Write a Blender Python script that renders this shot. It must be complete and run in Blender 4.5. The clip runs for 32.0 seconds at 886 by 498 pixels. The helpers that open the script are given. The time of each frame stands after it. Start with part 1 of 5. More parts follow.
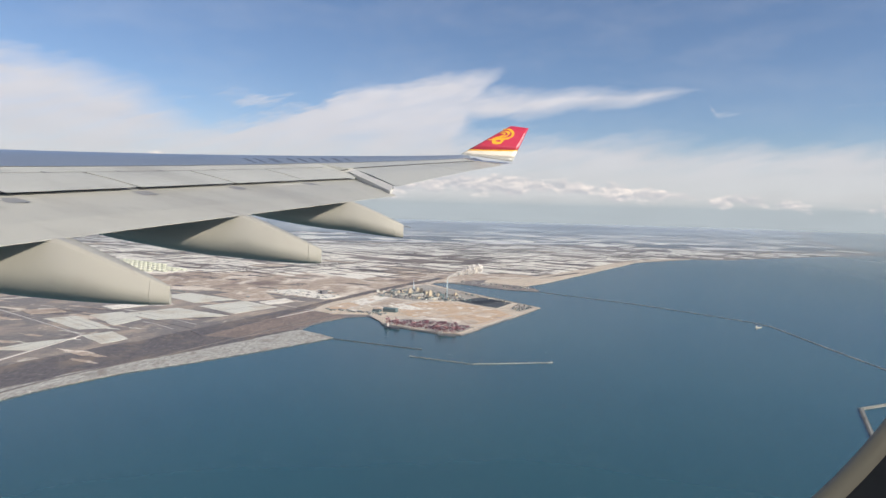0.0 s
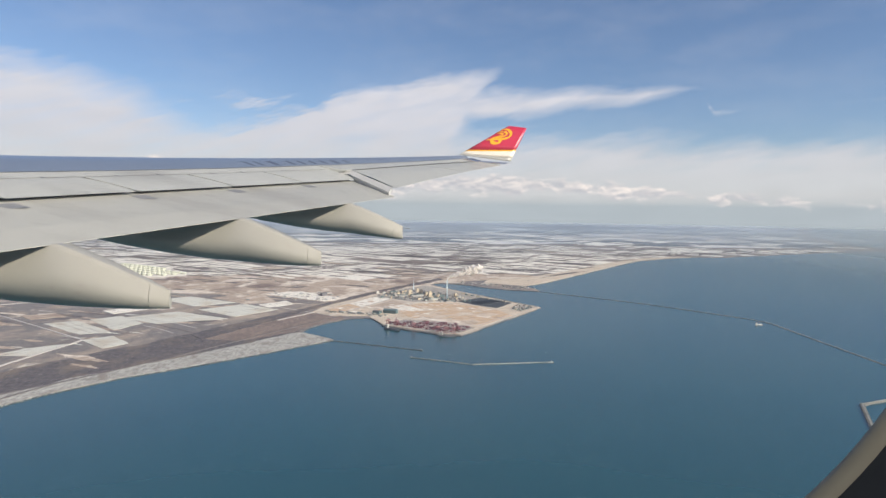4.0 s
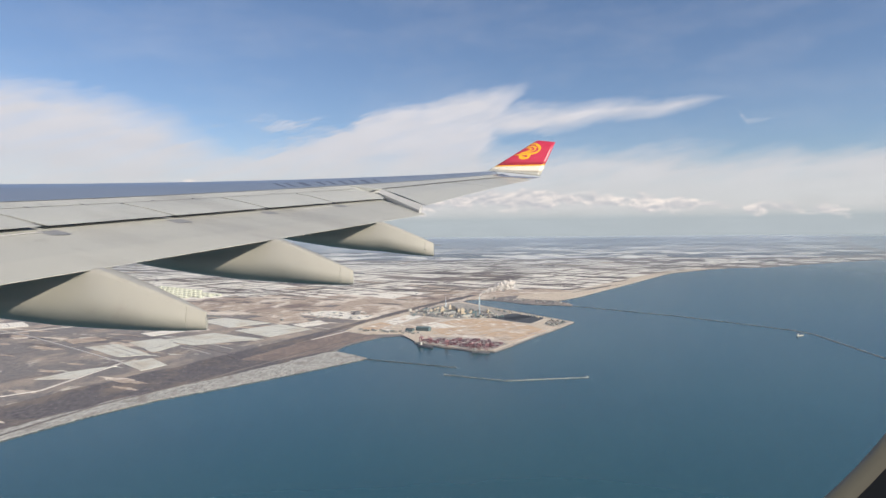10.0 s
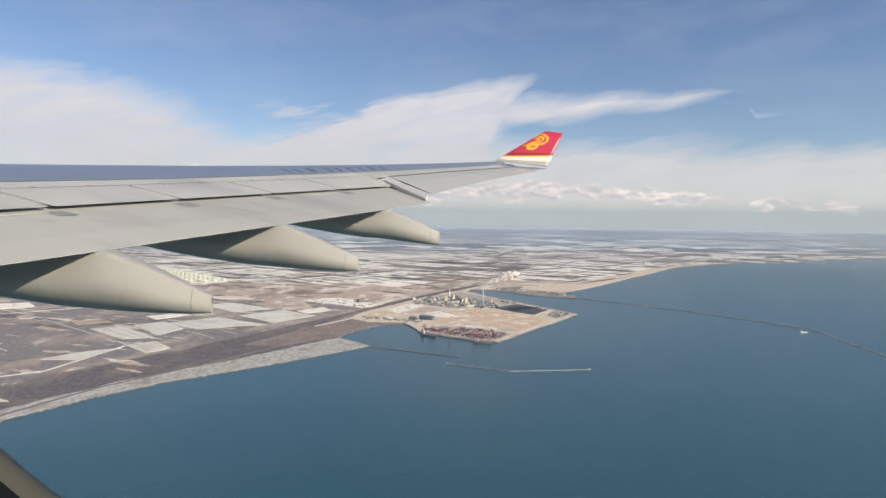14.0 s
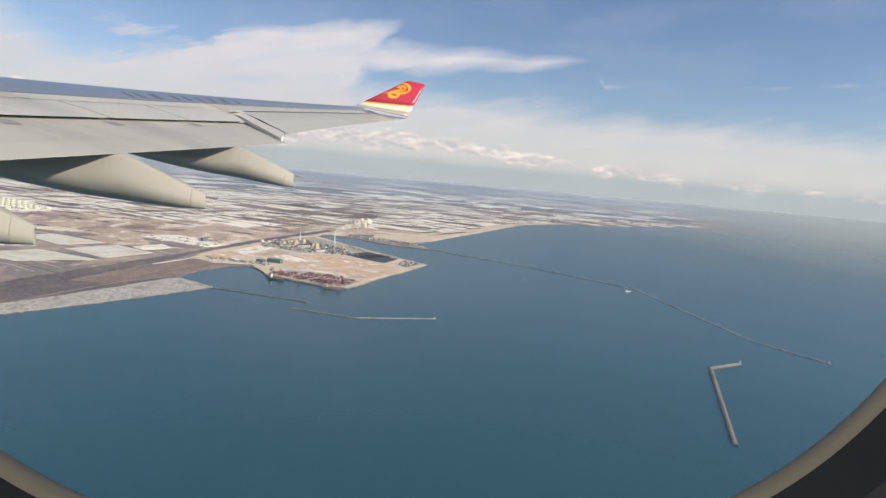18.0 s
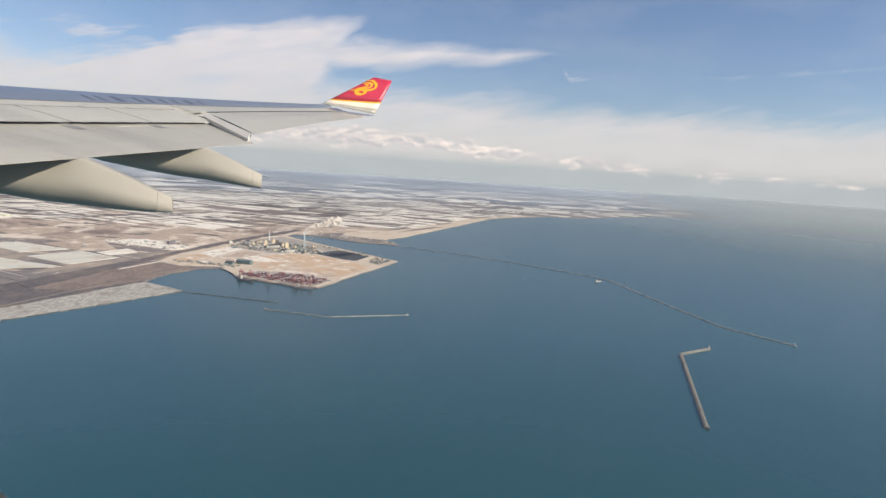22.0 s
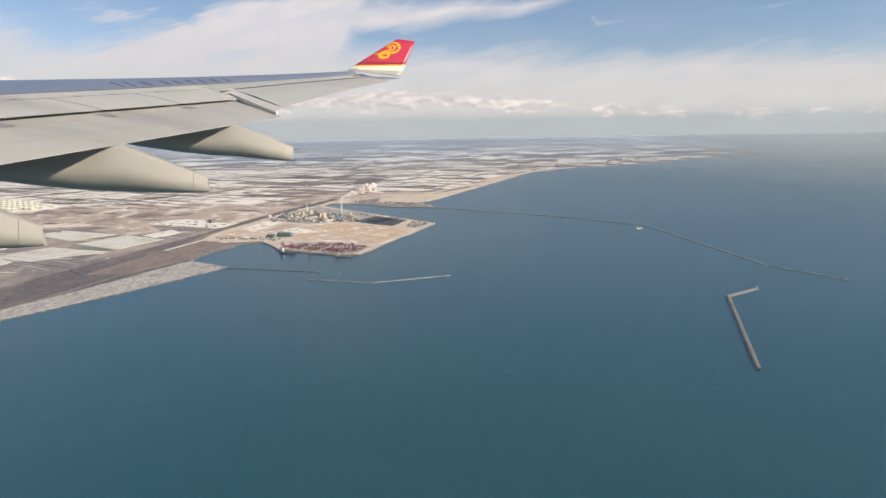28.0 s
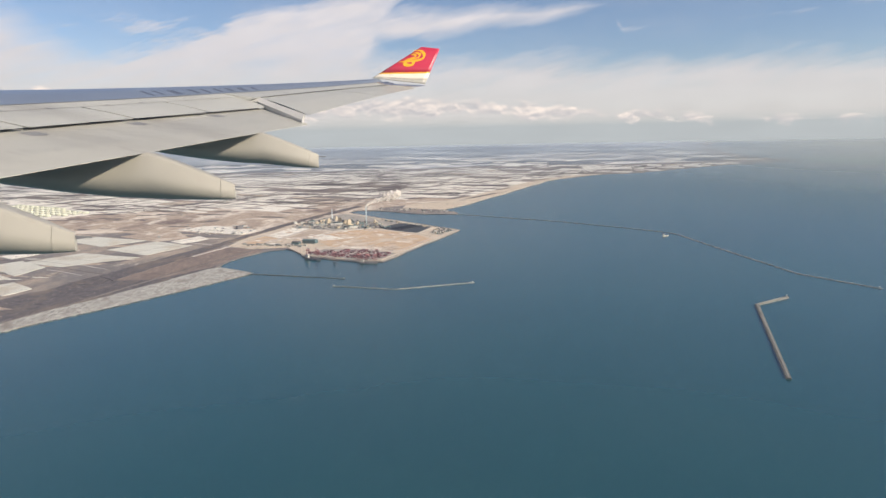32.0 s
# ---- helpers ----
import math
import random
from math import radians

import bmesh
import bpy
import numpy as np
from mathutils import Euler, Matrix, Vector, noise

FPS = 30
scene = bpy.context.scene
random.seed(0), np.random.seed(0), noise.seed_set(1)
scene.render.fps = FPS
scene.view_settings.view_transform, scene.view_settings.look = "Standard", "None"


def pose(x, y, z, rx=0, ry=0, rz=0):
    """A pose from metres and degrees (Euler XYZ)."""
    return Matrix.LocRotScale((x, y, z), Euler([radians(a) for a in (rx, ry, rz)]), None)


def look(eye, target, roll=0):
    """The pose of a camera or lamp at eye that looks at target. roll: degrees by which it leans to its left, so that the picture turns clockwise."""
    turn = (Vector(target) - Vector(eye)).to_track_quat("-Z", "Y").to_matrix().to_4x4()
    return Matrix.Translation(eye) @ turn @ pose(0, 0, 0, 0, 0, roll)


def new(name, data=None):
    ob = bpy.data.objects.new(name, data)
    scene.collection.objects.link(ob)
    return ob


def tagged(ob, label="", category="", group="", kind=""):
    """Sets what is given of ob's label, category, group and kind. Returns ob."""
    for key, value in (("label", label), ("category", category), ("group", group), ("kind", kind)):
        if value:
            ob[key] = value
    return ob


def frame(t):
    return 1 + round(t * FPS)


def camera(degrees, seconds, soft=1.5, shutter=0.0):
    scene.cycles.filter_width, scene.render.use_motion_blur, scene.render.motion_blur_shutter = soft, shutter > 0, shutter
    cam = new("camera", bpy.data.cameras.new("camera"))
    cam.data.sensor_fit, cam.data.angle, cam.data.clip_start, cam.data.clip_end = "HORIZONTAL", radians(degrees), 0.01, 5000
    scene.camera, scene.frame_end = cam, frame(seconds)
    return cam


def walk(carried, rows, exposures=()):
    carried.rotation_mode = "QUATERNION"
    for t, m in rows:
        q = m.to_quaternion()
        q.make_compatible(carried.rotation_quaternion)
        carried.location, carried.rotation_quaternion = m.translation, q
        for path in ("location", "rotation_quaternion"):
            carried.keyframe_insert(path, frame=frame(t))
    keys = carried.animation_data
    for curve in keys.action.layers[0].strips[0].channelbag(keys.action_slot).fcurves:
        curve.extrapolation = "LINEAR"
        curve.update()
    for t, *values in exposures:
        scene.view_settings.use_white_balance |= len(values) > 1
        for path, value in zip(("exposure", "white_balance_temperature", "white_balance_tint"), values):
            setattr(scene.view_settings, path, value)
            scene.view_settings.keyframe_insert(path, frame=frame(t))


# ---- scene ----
# The seat is at the aircraft's right side: x runs aft, y outboard, z up; the land below is built at one tenth.
cam = camera(65.8, 32.0, soft=1.5)
EYE = 82.27
EXPOSURES = ((0.0, 0.23, 6420, 10), (10.0, 0.22, 6480, 10), (14.0, 0.23, 6560, 10), (20.0, 0.27, 6720, 11), (32.0, 0.28, 6800, 12))
ROWS = [
    (0, 0.018, 0.037, -0.095, 0.88, -3.80, -1.17),
    (0.5, 0.018, 0.036, -0.095, 0.77, -3.75, -0.78),
    (1, 0.018, 0.036, -0.095, 0.68, -3.80, -0.73),
    (1.5, 0.018, 0.036, -0.095, 0.63, -3.84, -0.52),
    (2, 0.018, 0.036, -0.095, 0.66, -3.97, -0.35),
    (2.5, 0.018, 0.036, -0.095, 0.72, -3.91, -0.29),
    (3, 0.018, 0.036, -0.095, 0.78, -3.86, -0.45),
    (3.5, 0.018, 0.035, -0.094, 0.77, -3.82, -0.51),
    (5.5, 0.018, 0.035, -0.094, 0.90, -3.44, -0.50),
    (6, 0.018, 0.034, -0.094, 0.93, -3.41, -0.45),
    (6.5, 0.019, 0.034, -0.094, 1.02, -3.42, -0.26),
    (7, 0.020, 0.033, -0.094, 1.14, -3.35, 0.10),
    (7.5, 0.021, 0.033, -0.094, 1.43, -3.28, 0.89),
    (8, 0.022, 0.032, -0.093, 2.00, -3.19, 1.34),
    (8.5, 0.023, 0.032, -0.093, 2.87, -2.85, 1.32),
    (9, 0.024, 0.031, -0.093, 3.11, -2.64, 1.30),
    (9.5, 0.021, 0.030, -0.095, 3.25, -2.50, 1.21),
    (10, 0.019, 0.029, -0.096, 3.32, -2.34, 0.96),
    (10.5, 0.017, 0.028, -0.098, 3.37, -2.22, 0.50),
    (11, 0.014, 0.029, -0.098, 3.45, -2.15, 0.04),
    (11.5, 0.012, 0.029, -0.098, 2.54, -2.31, 0.38),
    (12, 0.009, 0.030, -0.099, 1.93, -2.14, -0.86),
    (12.5, 0.007, 0.034, -0.101, 0.57, -3.41, -1.53),
    (13, 0.004, 0.039, -0.103, 0.63, -3.97, -1.53),
    (13.5, 0.002, 0.045, -0.106, 2.67, -3.95, 0.87),
    (14, 0.000, 0.051, -0.109, 3.78, -3.22, -0.21),
    (14.5, 0.001, 0.049, -0.107, 3.70, -3.56, -1.49),
    (16.5, -0.011, 0.043, -0.102, 0.06, -3.83, -3.12),
    (17, -0.009, 0.036, -0.098, -3.74, -5.30, -3.64),
    (17.5, -0.011, 0.042, -0.103, -5.42, -6.52, -4.94),
    (18, -0.019, 0.038, -0.101, -8.10, -7.05, -4.88),
    (18.5, -0.023, 0.035, -0.100, -9.76, -7.21, -5.67),
    (19, -0.024, 0.030, -0.099, -9.42, -6.98, -5.13),
    (19.5, -0.031, 0.038, -0.099, -7.09, -7.02, -4.02),
    (20, -0.037, 0.046, -0.098, -5.25, -6.67, -3.16),
    (20.5, -0.044, 0.036, -0.080, -6.64, -7.35, -2.86),
    (21, -0.014, 0.061, -0.082, -8.72, -7.69, -2.18),
    (21.5, -0.029, 0.056, -0.085, -10.02, -8.04, -2.29),
    (22, -0.045, 0.051, -0.088, -10.73, -7.23, -3.47),
    (22.5, -0.030, 0.057, -0.085, -11.13, -6.42, -2.75),
    (23, -0.015, 0.064, -0.082, -10.92, -6.85, -1.97),
    (23.5, -0.015, 0.064, -0.082, -10.66, -6.98, -1.47),
    (24, -0.015, 0.064, -0.082, -10.37, -7.14, -1.87),
    (24.5, -0.015, 0.064, -0.081, -10.04, -7.22, -1.86),
    (25, -0.015, 0.064, -0.081, -9.76, -7.49, -1.26),
    (25.5, -0.015, 0.064, -0.081, -9.65, -7.79, -0.64),
    (26, -0.014, 0.064, -0.081, -9.11, -9.35, 1.05),
    (26.5, -0.014, 0.064, -0.081, -8.12, -10.13, 1.29),
    (28.5, -0.014, 0.063, -0.081, -8.27, -10.66, 1.12),
    (29, -0.014, 0.063, -0.081, -7.91, -10.05, 1.09),
    (29.5, -0.013, 0.063, -0.081, -7.25, -9.93, 1.68),
    (30, -0.013, 0.062, -0.081, -6.69, -9.78, 1.69),
    (30.5, -0.013, 0.062, -0.081, -6.46, -9.87, 1.90),
    (31, -0.013, 0.061, -0.081, -6.39, -9.85, 1.85),
    (31.5, -0.012, 0.061, -0.081, -6.29, -9.91, 1.63),
    (32, -0.012, 0.060, -0.081, -6.23, -10.03, 1.34),
]
# the aircraft's small tilt over the level sea, set to fit the camera's view
ATTITUDE = Matrix.Translation((0, 0, EYE)) @ pose(0, 0, 0, 0.56, -0.3, 0) @ Matrix.Translation((0, 0, -EYE))
walk(cam, [(t, ATTITUDE @ pose(x, y, EYE + z, 90 + pitch, roll, yaw)) for t, x, y, z, yaw, pitch, roll in ROWS], EXPOSURES)

# ---- light ----
SUN_AT = Vector((0.75, -0.38, 0.42)).normalized()
sun_lamp = bpy.data.lights.new("sun", "SUN")
sun_lamp.energy, sun_lamp.angle, sun_lamp.color = 5.0, radians(0.5), (1.0, 0.90, 0.76)
sun = new("sun", sun_lamp)
sun.matrix_world = look(SUN_AT * 100, (0, 0, 0))

world = bpy.data.worlds.new("sky")
scene.world = world
world.use_nodes = True
wn, wl = world.node_tree.nodes, world.node_tree.links
wn.clear()


def wnode(kind, **values):
    n = wn.new(kind)
    if "operation" in values:
        n.operation = values["operation"]
    if "use_clamp" in values:
        n.use_clamp = values["use_clamp"]
    if "data_type" in values:
        n.data_type = values["data_type"]
    if "blend_type" in values:
        n.blend_type = values["blend_type"]
    if "noise_dimensions" in values:
        n.noise_dimensions = values["noise_dimensions"]
    if "sky_type" in values:
        n.sky_type, n.sun_disc = values["sky_type"], values["sun_disc"]
    return n


def put(socket, value):
    if isinstance(value, bpy.types.NodeSocket):
        wl.new(value, socket)
    else:
        socket.default_value = value


def wmath(op, a, b=0.0, c=0.0, clamp=False):
    n = wnode("ShaderNodeMath", operation=op, use_clamp=clamp)
    for s, v in zip(n.inputs, (a, b, c)):
        put(s, v)
    return n.outputs[0]


def wramp(value, stops):
    """A smooth height over the azimuth: stops of (degrees, height); both mapped to 0..1 over 120 degrees and 15 degrees."""
    n = wnode("ShaderNodeValToRGB")
    put(n.inputs[0], value)
    e = n.color_ramp.elements
    n.color_ramp.interpolation = "EASE"
    while len(e) < len(stops):
        e.new(0.5)
    for el, (a, h) in zip(e, stops):
        el.position = (a + 60) / 120
        el.color = (h / 15, h / 15, h / 15, 1)
    return wmath("MULTIPLY", n.outputs[0], 15.0)


def wmix(f, a, b):
    n = wnode("ShaderNodeMix", data_type="RGBA")
    put(n.inputs[0], f), put(n.inputs[6], a), put(n.inputs[7], b)
    return n.outputs[2]


sky = wnode("ShaderNodeTexSky", sky_type="NISHITA", sun_disc=False)
sky.sun_elevation, sky.sun_rotation = math.asin(SUN_AT.z), math.atan2(SUN_AT.x, SUN_AT.y)
sky.altitude, sky.air_density, sky.dust_density, sky.ozone_density = 800, 1.0, 0.4, 4.5
way = wnode("ShaderNodeTexCoord").outputs["Generated"]
sep = wnode("ShaderNodeSeparateXYZ")
put(sep.inputs[0], way)
DEG = 180 / math.pi
az = wmath("MULTIPLY", wmath("ARCTAN2", sep.outputs[0], sep.outputs[1]), DEG)
el = wmath("SUBTRACT", wmath("MULTIPLY", wmath("ARCSINE", sep.outputs[2]), DEG), 0.56)
flat = wnode("ShaderNodeCombineXYZ")
put(flat.inputs[0], wmath("MULTIPLY", az, 0.10)), put(flat.inputs[1], wmath("MULTIPLY", el, 0.34))


def wnoise(scale, detail, rough, w=0.0, vec=None):
    n = wnode("ShaderNodeTexNoise", noise_dimensions="4D")
    put(n.inputs["Vector"], vec or flat.outputs[0])
    n.inputs["W"].default_value, n.inputs["Scale"].default_value = w, scale
    n.inputs["Detail"].default_value, n.inputs["Roughness"].default_value = detail, rough
    return wmath("SUBTRACT", n.outputs[0], 0.5)


az_unit = wmath("DIVIDE", wmath("ADD", az, 60.0), 120.0)
slant = wnode("ShaderNodeCombineXYZ")
put(slant.inputs[0], wmath("MULTIPLY_ADD", el, -0.14, wmath("MULTIPLY", az, 0.105))), put(slant.inputs[1], wmath("MULTIPLY_ADD", az, -0.085, wmath("MULTIPLY", el, 0.40)))
rag = wmath("ADD", wmath("MULTIPLY", wnoise(1.1, 8, 0.62, 3.0), 5.0), wmath("MULTIPLY_ADD", wnoise(7.0, 9, 0.7, 17.0, slant.outputs[0]), 1.8, wmath("MULTIPLY", wnoise(2.6, 9, 0.68, 7.0, slant.outputs[0]), 3.6)))
az_bent = wmath("MULTIPLY_ADD", rag, 0.011, az_unit)
az_lean = wmath("MULTIPLY_ADD", wmath("SUBTRACT", 8.6, el), 0.0105, az_bent)
top = wramp(az_lean, [(-60, 8.0), (-36, 10.2), (-30, 9.6), (-25, 8.4), (-20, 6.8), (-17.5, 6.2), (-14.5, 6.4), (-11.5, 7.8), (-9, 9.6), (-2, 11.0),
                      (0.6, 10.9), (4.6, 6.1), (11, 5.8), (20, 5.6), (25, 5.2), (33, 4.9), (60, 5.0)])
# cloud bank added out of view, to brighten the wing's shaded faces
behind = wmath("MULTIPLY", wmath("MAXIMUM", wmath("SUBTRACT", wmath("ABSOLUTE", az), 65.0), 0.0), 0.42)
top = wmath("ADD", top, behind)
deck = wmath("MULTIPLY_ADD", wmath("ADD", wmath("SUBTRACT", top, el), wmath("MULTIPLY", rag, 0.85)), 0.5, 0.2, clamp=True)
lobe_mid = wramp(az_unit, [(-60, 0.0), (1, 8.0), (6, 8.3), (10, 8.7), (14, 8.7), (19.5, 9.2), (20.5, 7.2), (24, 7.5), (60, 9.0)])
lobe_half = wramp(az_bent, [(-60, 0.0), (-3, 0.0), (1, 1.2), (6, 1.25), (10, 0.95), (14, 0.75), (17, 0.4), (19.6, 0.0), (20.5, 0.15), (24, 0.12), (26, 0.0), (60, 0.0)])
lobe = wmath("MULTIPLY_ADD", wmath("ADD", wmath("SUBTRACT", lobe_half, wmath("ABSOLUTE", wmath("SUBTRACT", el, lobe_mid))), wmath("MULTIPLY", rag, 0.45)), 0.9, 0.1, clamp=True)
wisp_d = wmath("POWER", wmath("ADD", wmath("POWER", wmath("DIVIDE", wmath("ADD", az, 17.0), 3.2), 2.0), wmath("POWER", wmath("DIVIDE", wmath("SUBTRACT", el, 8.1), 0.9), 2.0)), 0.5)
wisp = wmath("MULTIPLY", wmath("ADD", wmath("SUBTRACT", 1.0, wisp_d), wmath("MULTIPLY", rag, 1.5)), 0.55, clamp=True)
veil = wmath("MULTIPLY", wmath("ADD", wnoise(1.3, 6, 0.65, 21.0), 0.06), 1.2, clamp=True)
cover = wmath("MAXIMUM", wmath("MAXIMUM", deck, lobe), wmath("MAXIMUM", wisp, wmath("MULTIPLY", veil, 0.36)))
# small heaped clouds low over the land
heap_vec = wnode("ShaderNodeCombineXYZ")
put(heap_vec.inputs[0], wmath("MULTIPLY", az, 0.50)), put(heap_vec.inputs[1], wmath("MULTIPLY", el, 0.95))
heap_up = wnode("ShaderNodeCombineXYZ")
put(heap_up.inputs[0], wmath("MULTIPLY_ADD", az, 0.50, 0.06)), put(heap_up.inputs[1], wmath("MULTIPLY_ADD", el, 0.95, 0.2))
heap_mid = wramp(az_unit, [(-60, 0.6), (-8, 1.2), (0, 1.7), (3, 1.7), (8, 1.6), (13, 1.4), (16, 1.15), (21, 0.75), (25, 0.5), (33, 0.15), (60, 0.1)])
heap_amp = wramp(az_unit, [(-60, 0.3), (-9, 1.0), (-5, 1.25), (0, 1.2), (3, 1.45), (8, 1.2), (10.4, 0.8), (11.7, 0.8), (13, 1.25), (15.5, 1.1), (17.3, 0.65), (19, 0.65), (21.2, 0.72), (23.5, 0.55), (25.5, 0.35), (30, 0.4), (33, 0.2), (60, 0.2)])
bell = wmath("SUBTRACT", heap_amp, wmath("MULTIPLY", wmath("ABSOLUTE", wmath("SUBTRACT", el, heap_mid)), 1.35))
h_here, h_over = wnoise(1.15, 6, 0.50, 44.0, heap_vec.outputs[0]), wnoise(1.15, 6, 0.50, 44.0, heap_up.outputs[0])
heap = wmath("MULTIPLY", wmath("ADD", wmath("MULTIPLY_ADD", h_here, 3.9, -0.05), bell), 1.3, clamp=True)
heap_lit = wmath("MULTIPLY_ADD", wmath("SUBTRACT", h_here, h_over), 4.5, 0.35, clamp=True)
puff_d = wmath("POWER", wmath("ADD", wmath("POWER", wmath("DIVIDE", wmath("ADD", az, 23.4), 1.15), 2.0), wmath("POWER", wmath("DIVIDE", wmath("SUBTRACT", el, 2.6), 0.85), 2.0)), 0.5)
puff = wmath("MULTIPLY", wmath("ADD", wmath("SUBTRACT", 1.0, puff_d), wmath("MULTIPLY", h_here, 0.7)), 3.0, clamp=True)
heap, heap_lit = wmath("MAXIMUM", heap, puff), wmath("MAXIMUM", heap_lit, puff)
dense = wmath("MULTIPLY_ADD", el, -0.33, 1.8, clamp=True)
cover = wmath("MULTIPLY", cover, wmath("MAXIMUM", dense, wmath("MULTIPLY_ADD", wnoise(2.2, 9, 0.66, 11.0, slant.outputs[0]), 1.5, 0.95, clamp=True)))
# the colour of the cloud: white above, grey and then blue-grey towards the horizon
tone = wnode("ShaderNodeValToRGB")
put(tone.inputs[0], wmath("MULTIPLY", el, 0.1))
stops = [(0.0, (0.43, 0.475, 0.50)), (0.04, (0.52, 0.54, 0.545)), (0.09, (0.58, 0.585, 0.585)), (0.16, (0.595, 0.605, 0.61)), (0.35, (0.60, 0.605, 0.625)), (0.6, (0.62, 0.62, 0.66)), (1.0, (0.68, 0.67, 0.71))]
while len(tone.color_ramp.elements) < len(stops):
    tone.color_ramp.elements.new(0.5)
for e_, (p_, c_) in zip(tone.color_ramp.elements, stops):
    e_.position, e_.color = p_, (*c_, 1)
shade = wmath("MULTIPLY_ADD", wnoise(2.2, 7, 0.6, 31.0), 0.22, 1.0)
cloud_col = wnode("ShaderNodeMix", data_type="RGBA", blend_type="MULTIPLY")
cloud_col.inputs[0].default_value = 1.0
put(cloud_col.inputs[6], tone.outputs[0]), put(cloud_col.inputs[7], shade)
heap_col = wmix(heap_lit, (0.50, 0.50, 0.53, 1), (0.90, 0.82, 0.76, 1))
SKY_STRENGTH = 0.100
sky_b = wnode("ShaderNodeBackground")
tint = wnode("ShaderNodeMix", data_type="RGBA", blend_type="MULTIPLY")
tint.inputs[0].default_value = 1.0
put(tint.inputs[6], sky.outputs[0]), put(tint.inputs[7], (1.14, 1.0, 0.97, 1))
put(sky_b.inputs[0], tint.outputs[2])
sky_b.inputs[1].default_value = SKY_STRENGTH
cloud_b = wnode("ShaderNodeBackground")
put(cloud_b.inputs[0], wmix(wmath("MULTIPLY", heap, 0.95), cloud_col.outputs[2], heap_col))
cloud_b.inputs[1].default_value = 0.95
both = wnode("ShaderNodeMixShader")
put(both.inputs[0], cover), put(both.inputs[1], sky_b.outputs[0]), put(both.inputs[2], cloud_b.outputs[0])
world_out = wnode("ShaderNodeOutputWorld")
put(world_out.inputs[0], both.outputs[0])


# ---- materials ----
def mat(name, c1, c2, scale, rough=0.7, metal=0.0, bump=0.0, c3=None, scale3=1.0, amount3=0.5, sheen=0.0, spread=0.0, coat=0.0, stretch=(1, 1, 1), soft3=0.08, level=0.5, turn=0.0, c4=None, scale4=1.0, amount4=0.3, detail4=9, soft4=0.04):
    """A surface of two tones mixed by fine noise, with patches of a third one at a larger scale, grain in the relief, and a spread of value from piece to piece."""
    m = bpy.data.materials.new(name)
    m.use_nodes = True
    nodes, links = m.node_tree.nodes, m.node_tree.links
    p = nodes["Principled BSDF"]
    p.inputs["Roughness"].default_value, p.inputs["Metallic"].default_value = rough, metal
    p.inputs["Sheen Weight"].default_value, p.inputs["Coat Weight"].default_value = sheen, coat
    p.inputs["Specular IOR Level"].default_value = level
    tc = nodes.new("ShaderNodeTexCoord")
    mp = nodes.new("ShaderNodeMapping")
    mp.inputs["Scale"].default_value = stretch
    mp.inputs["Rotation"].default_value = (0, 0, turn)
    links.new(tc.outputs["Object"], mp.inputs[0])

    def noise_of(s, d, r):
        n = nodes.new("ShaderNodeTexNoise")
        links.new(mp.outputs[0], n.inputs["Vector"])
        n.inputs["Scale"].default_value, n.inputs["Detail"].default_value, n.inputs["Roughness"].default_value = s, d, r
        return n

    def mix_of(f, a, b, blend="MIX"):
        n = nodes.new("ShaderNodeMix")
        n.data_type, n.blend_type = "RGBA", blend
        for s, v in ((n.inputs[0], f), (n.inputs[6], a), (n.inputs[7], b)):
            if isinstance(v, bpy.types.NodeSocket):
                links.new(v, s)
            elif isinstance(v, tuple):
                s.default_value = (*v, 1)
            else:
                s.default_value = v
        return n.outputs[2]

    def step_of(value, at, wide):
        n = nodes.new("ShaderNodeMapRange")
        links.new(value, n.inputs[0])
        n.inputs[1].default_value, n.inputs[2].default_value = at - wide, at + wide
        return n.outputs[0]

    fine = noise_of(scale, 8, 0.65)
    colour = mix_of(step_of(fine.outputs[0], 0.5, 0.16), c1, c2)
    if c3:
        colour = mix_of(step_of(noise_of(scale3, 7, 0.6).outputs[0], 1 - amount3, soft3), colour, c3)
    if c4:
        colour = mix_of(step_of(noise_of(scale4, detail4, 0.68).outputs[0], 1 - amount4, soft4), colour, c4)
    if spread:
        info = nodes.new("ShaderNodeObjectInfo")
        hsv = nodes.new("ShaderNodeHueSaturation")
        links.new(colour, hsv.inputs["Color"])
        rng = nodes.new("ShaderNodeMapRange")
        links.new(info.outputs["Random"], rng.inputs[0])
        rng.inputs[3].default_value, rng.inputs[4].default_value = 1 - spread, 1 + spread
        links.new(rng.outputs[0], hsv.inputs["Value"])
        colour = hsv.outputs[0]
    links.new(colour, p.inputs["Base Color"])
    if bump:
        b = nodes.new("ShaderNodeBump")
        b.inputs["Strength"].default_value = bump
        links.new(noise_of(scale * 2.3, 6, 0.6).outputs[0], b.inputs["Height"])
        links.new(b.outputs[0], p.inputs["Normal"])
    return m


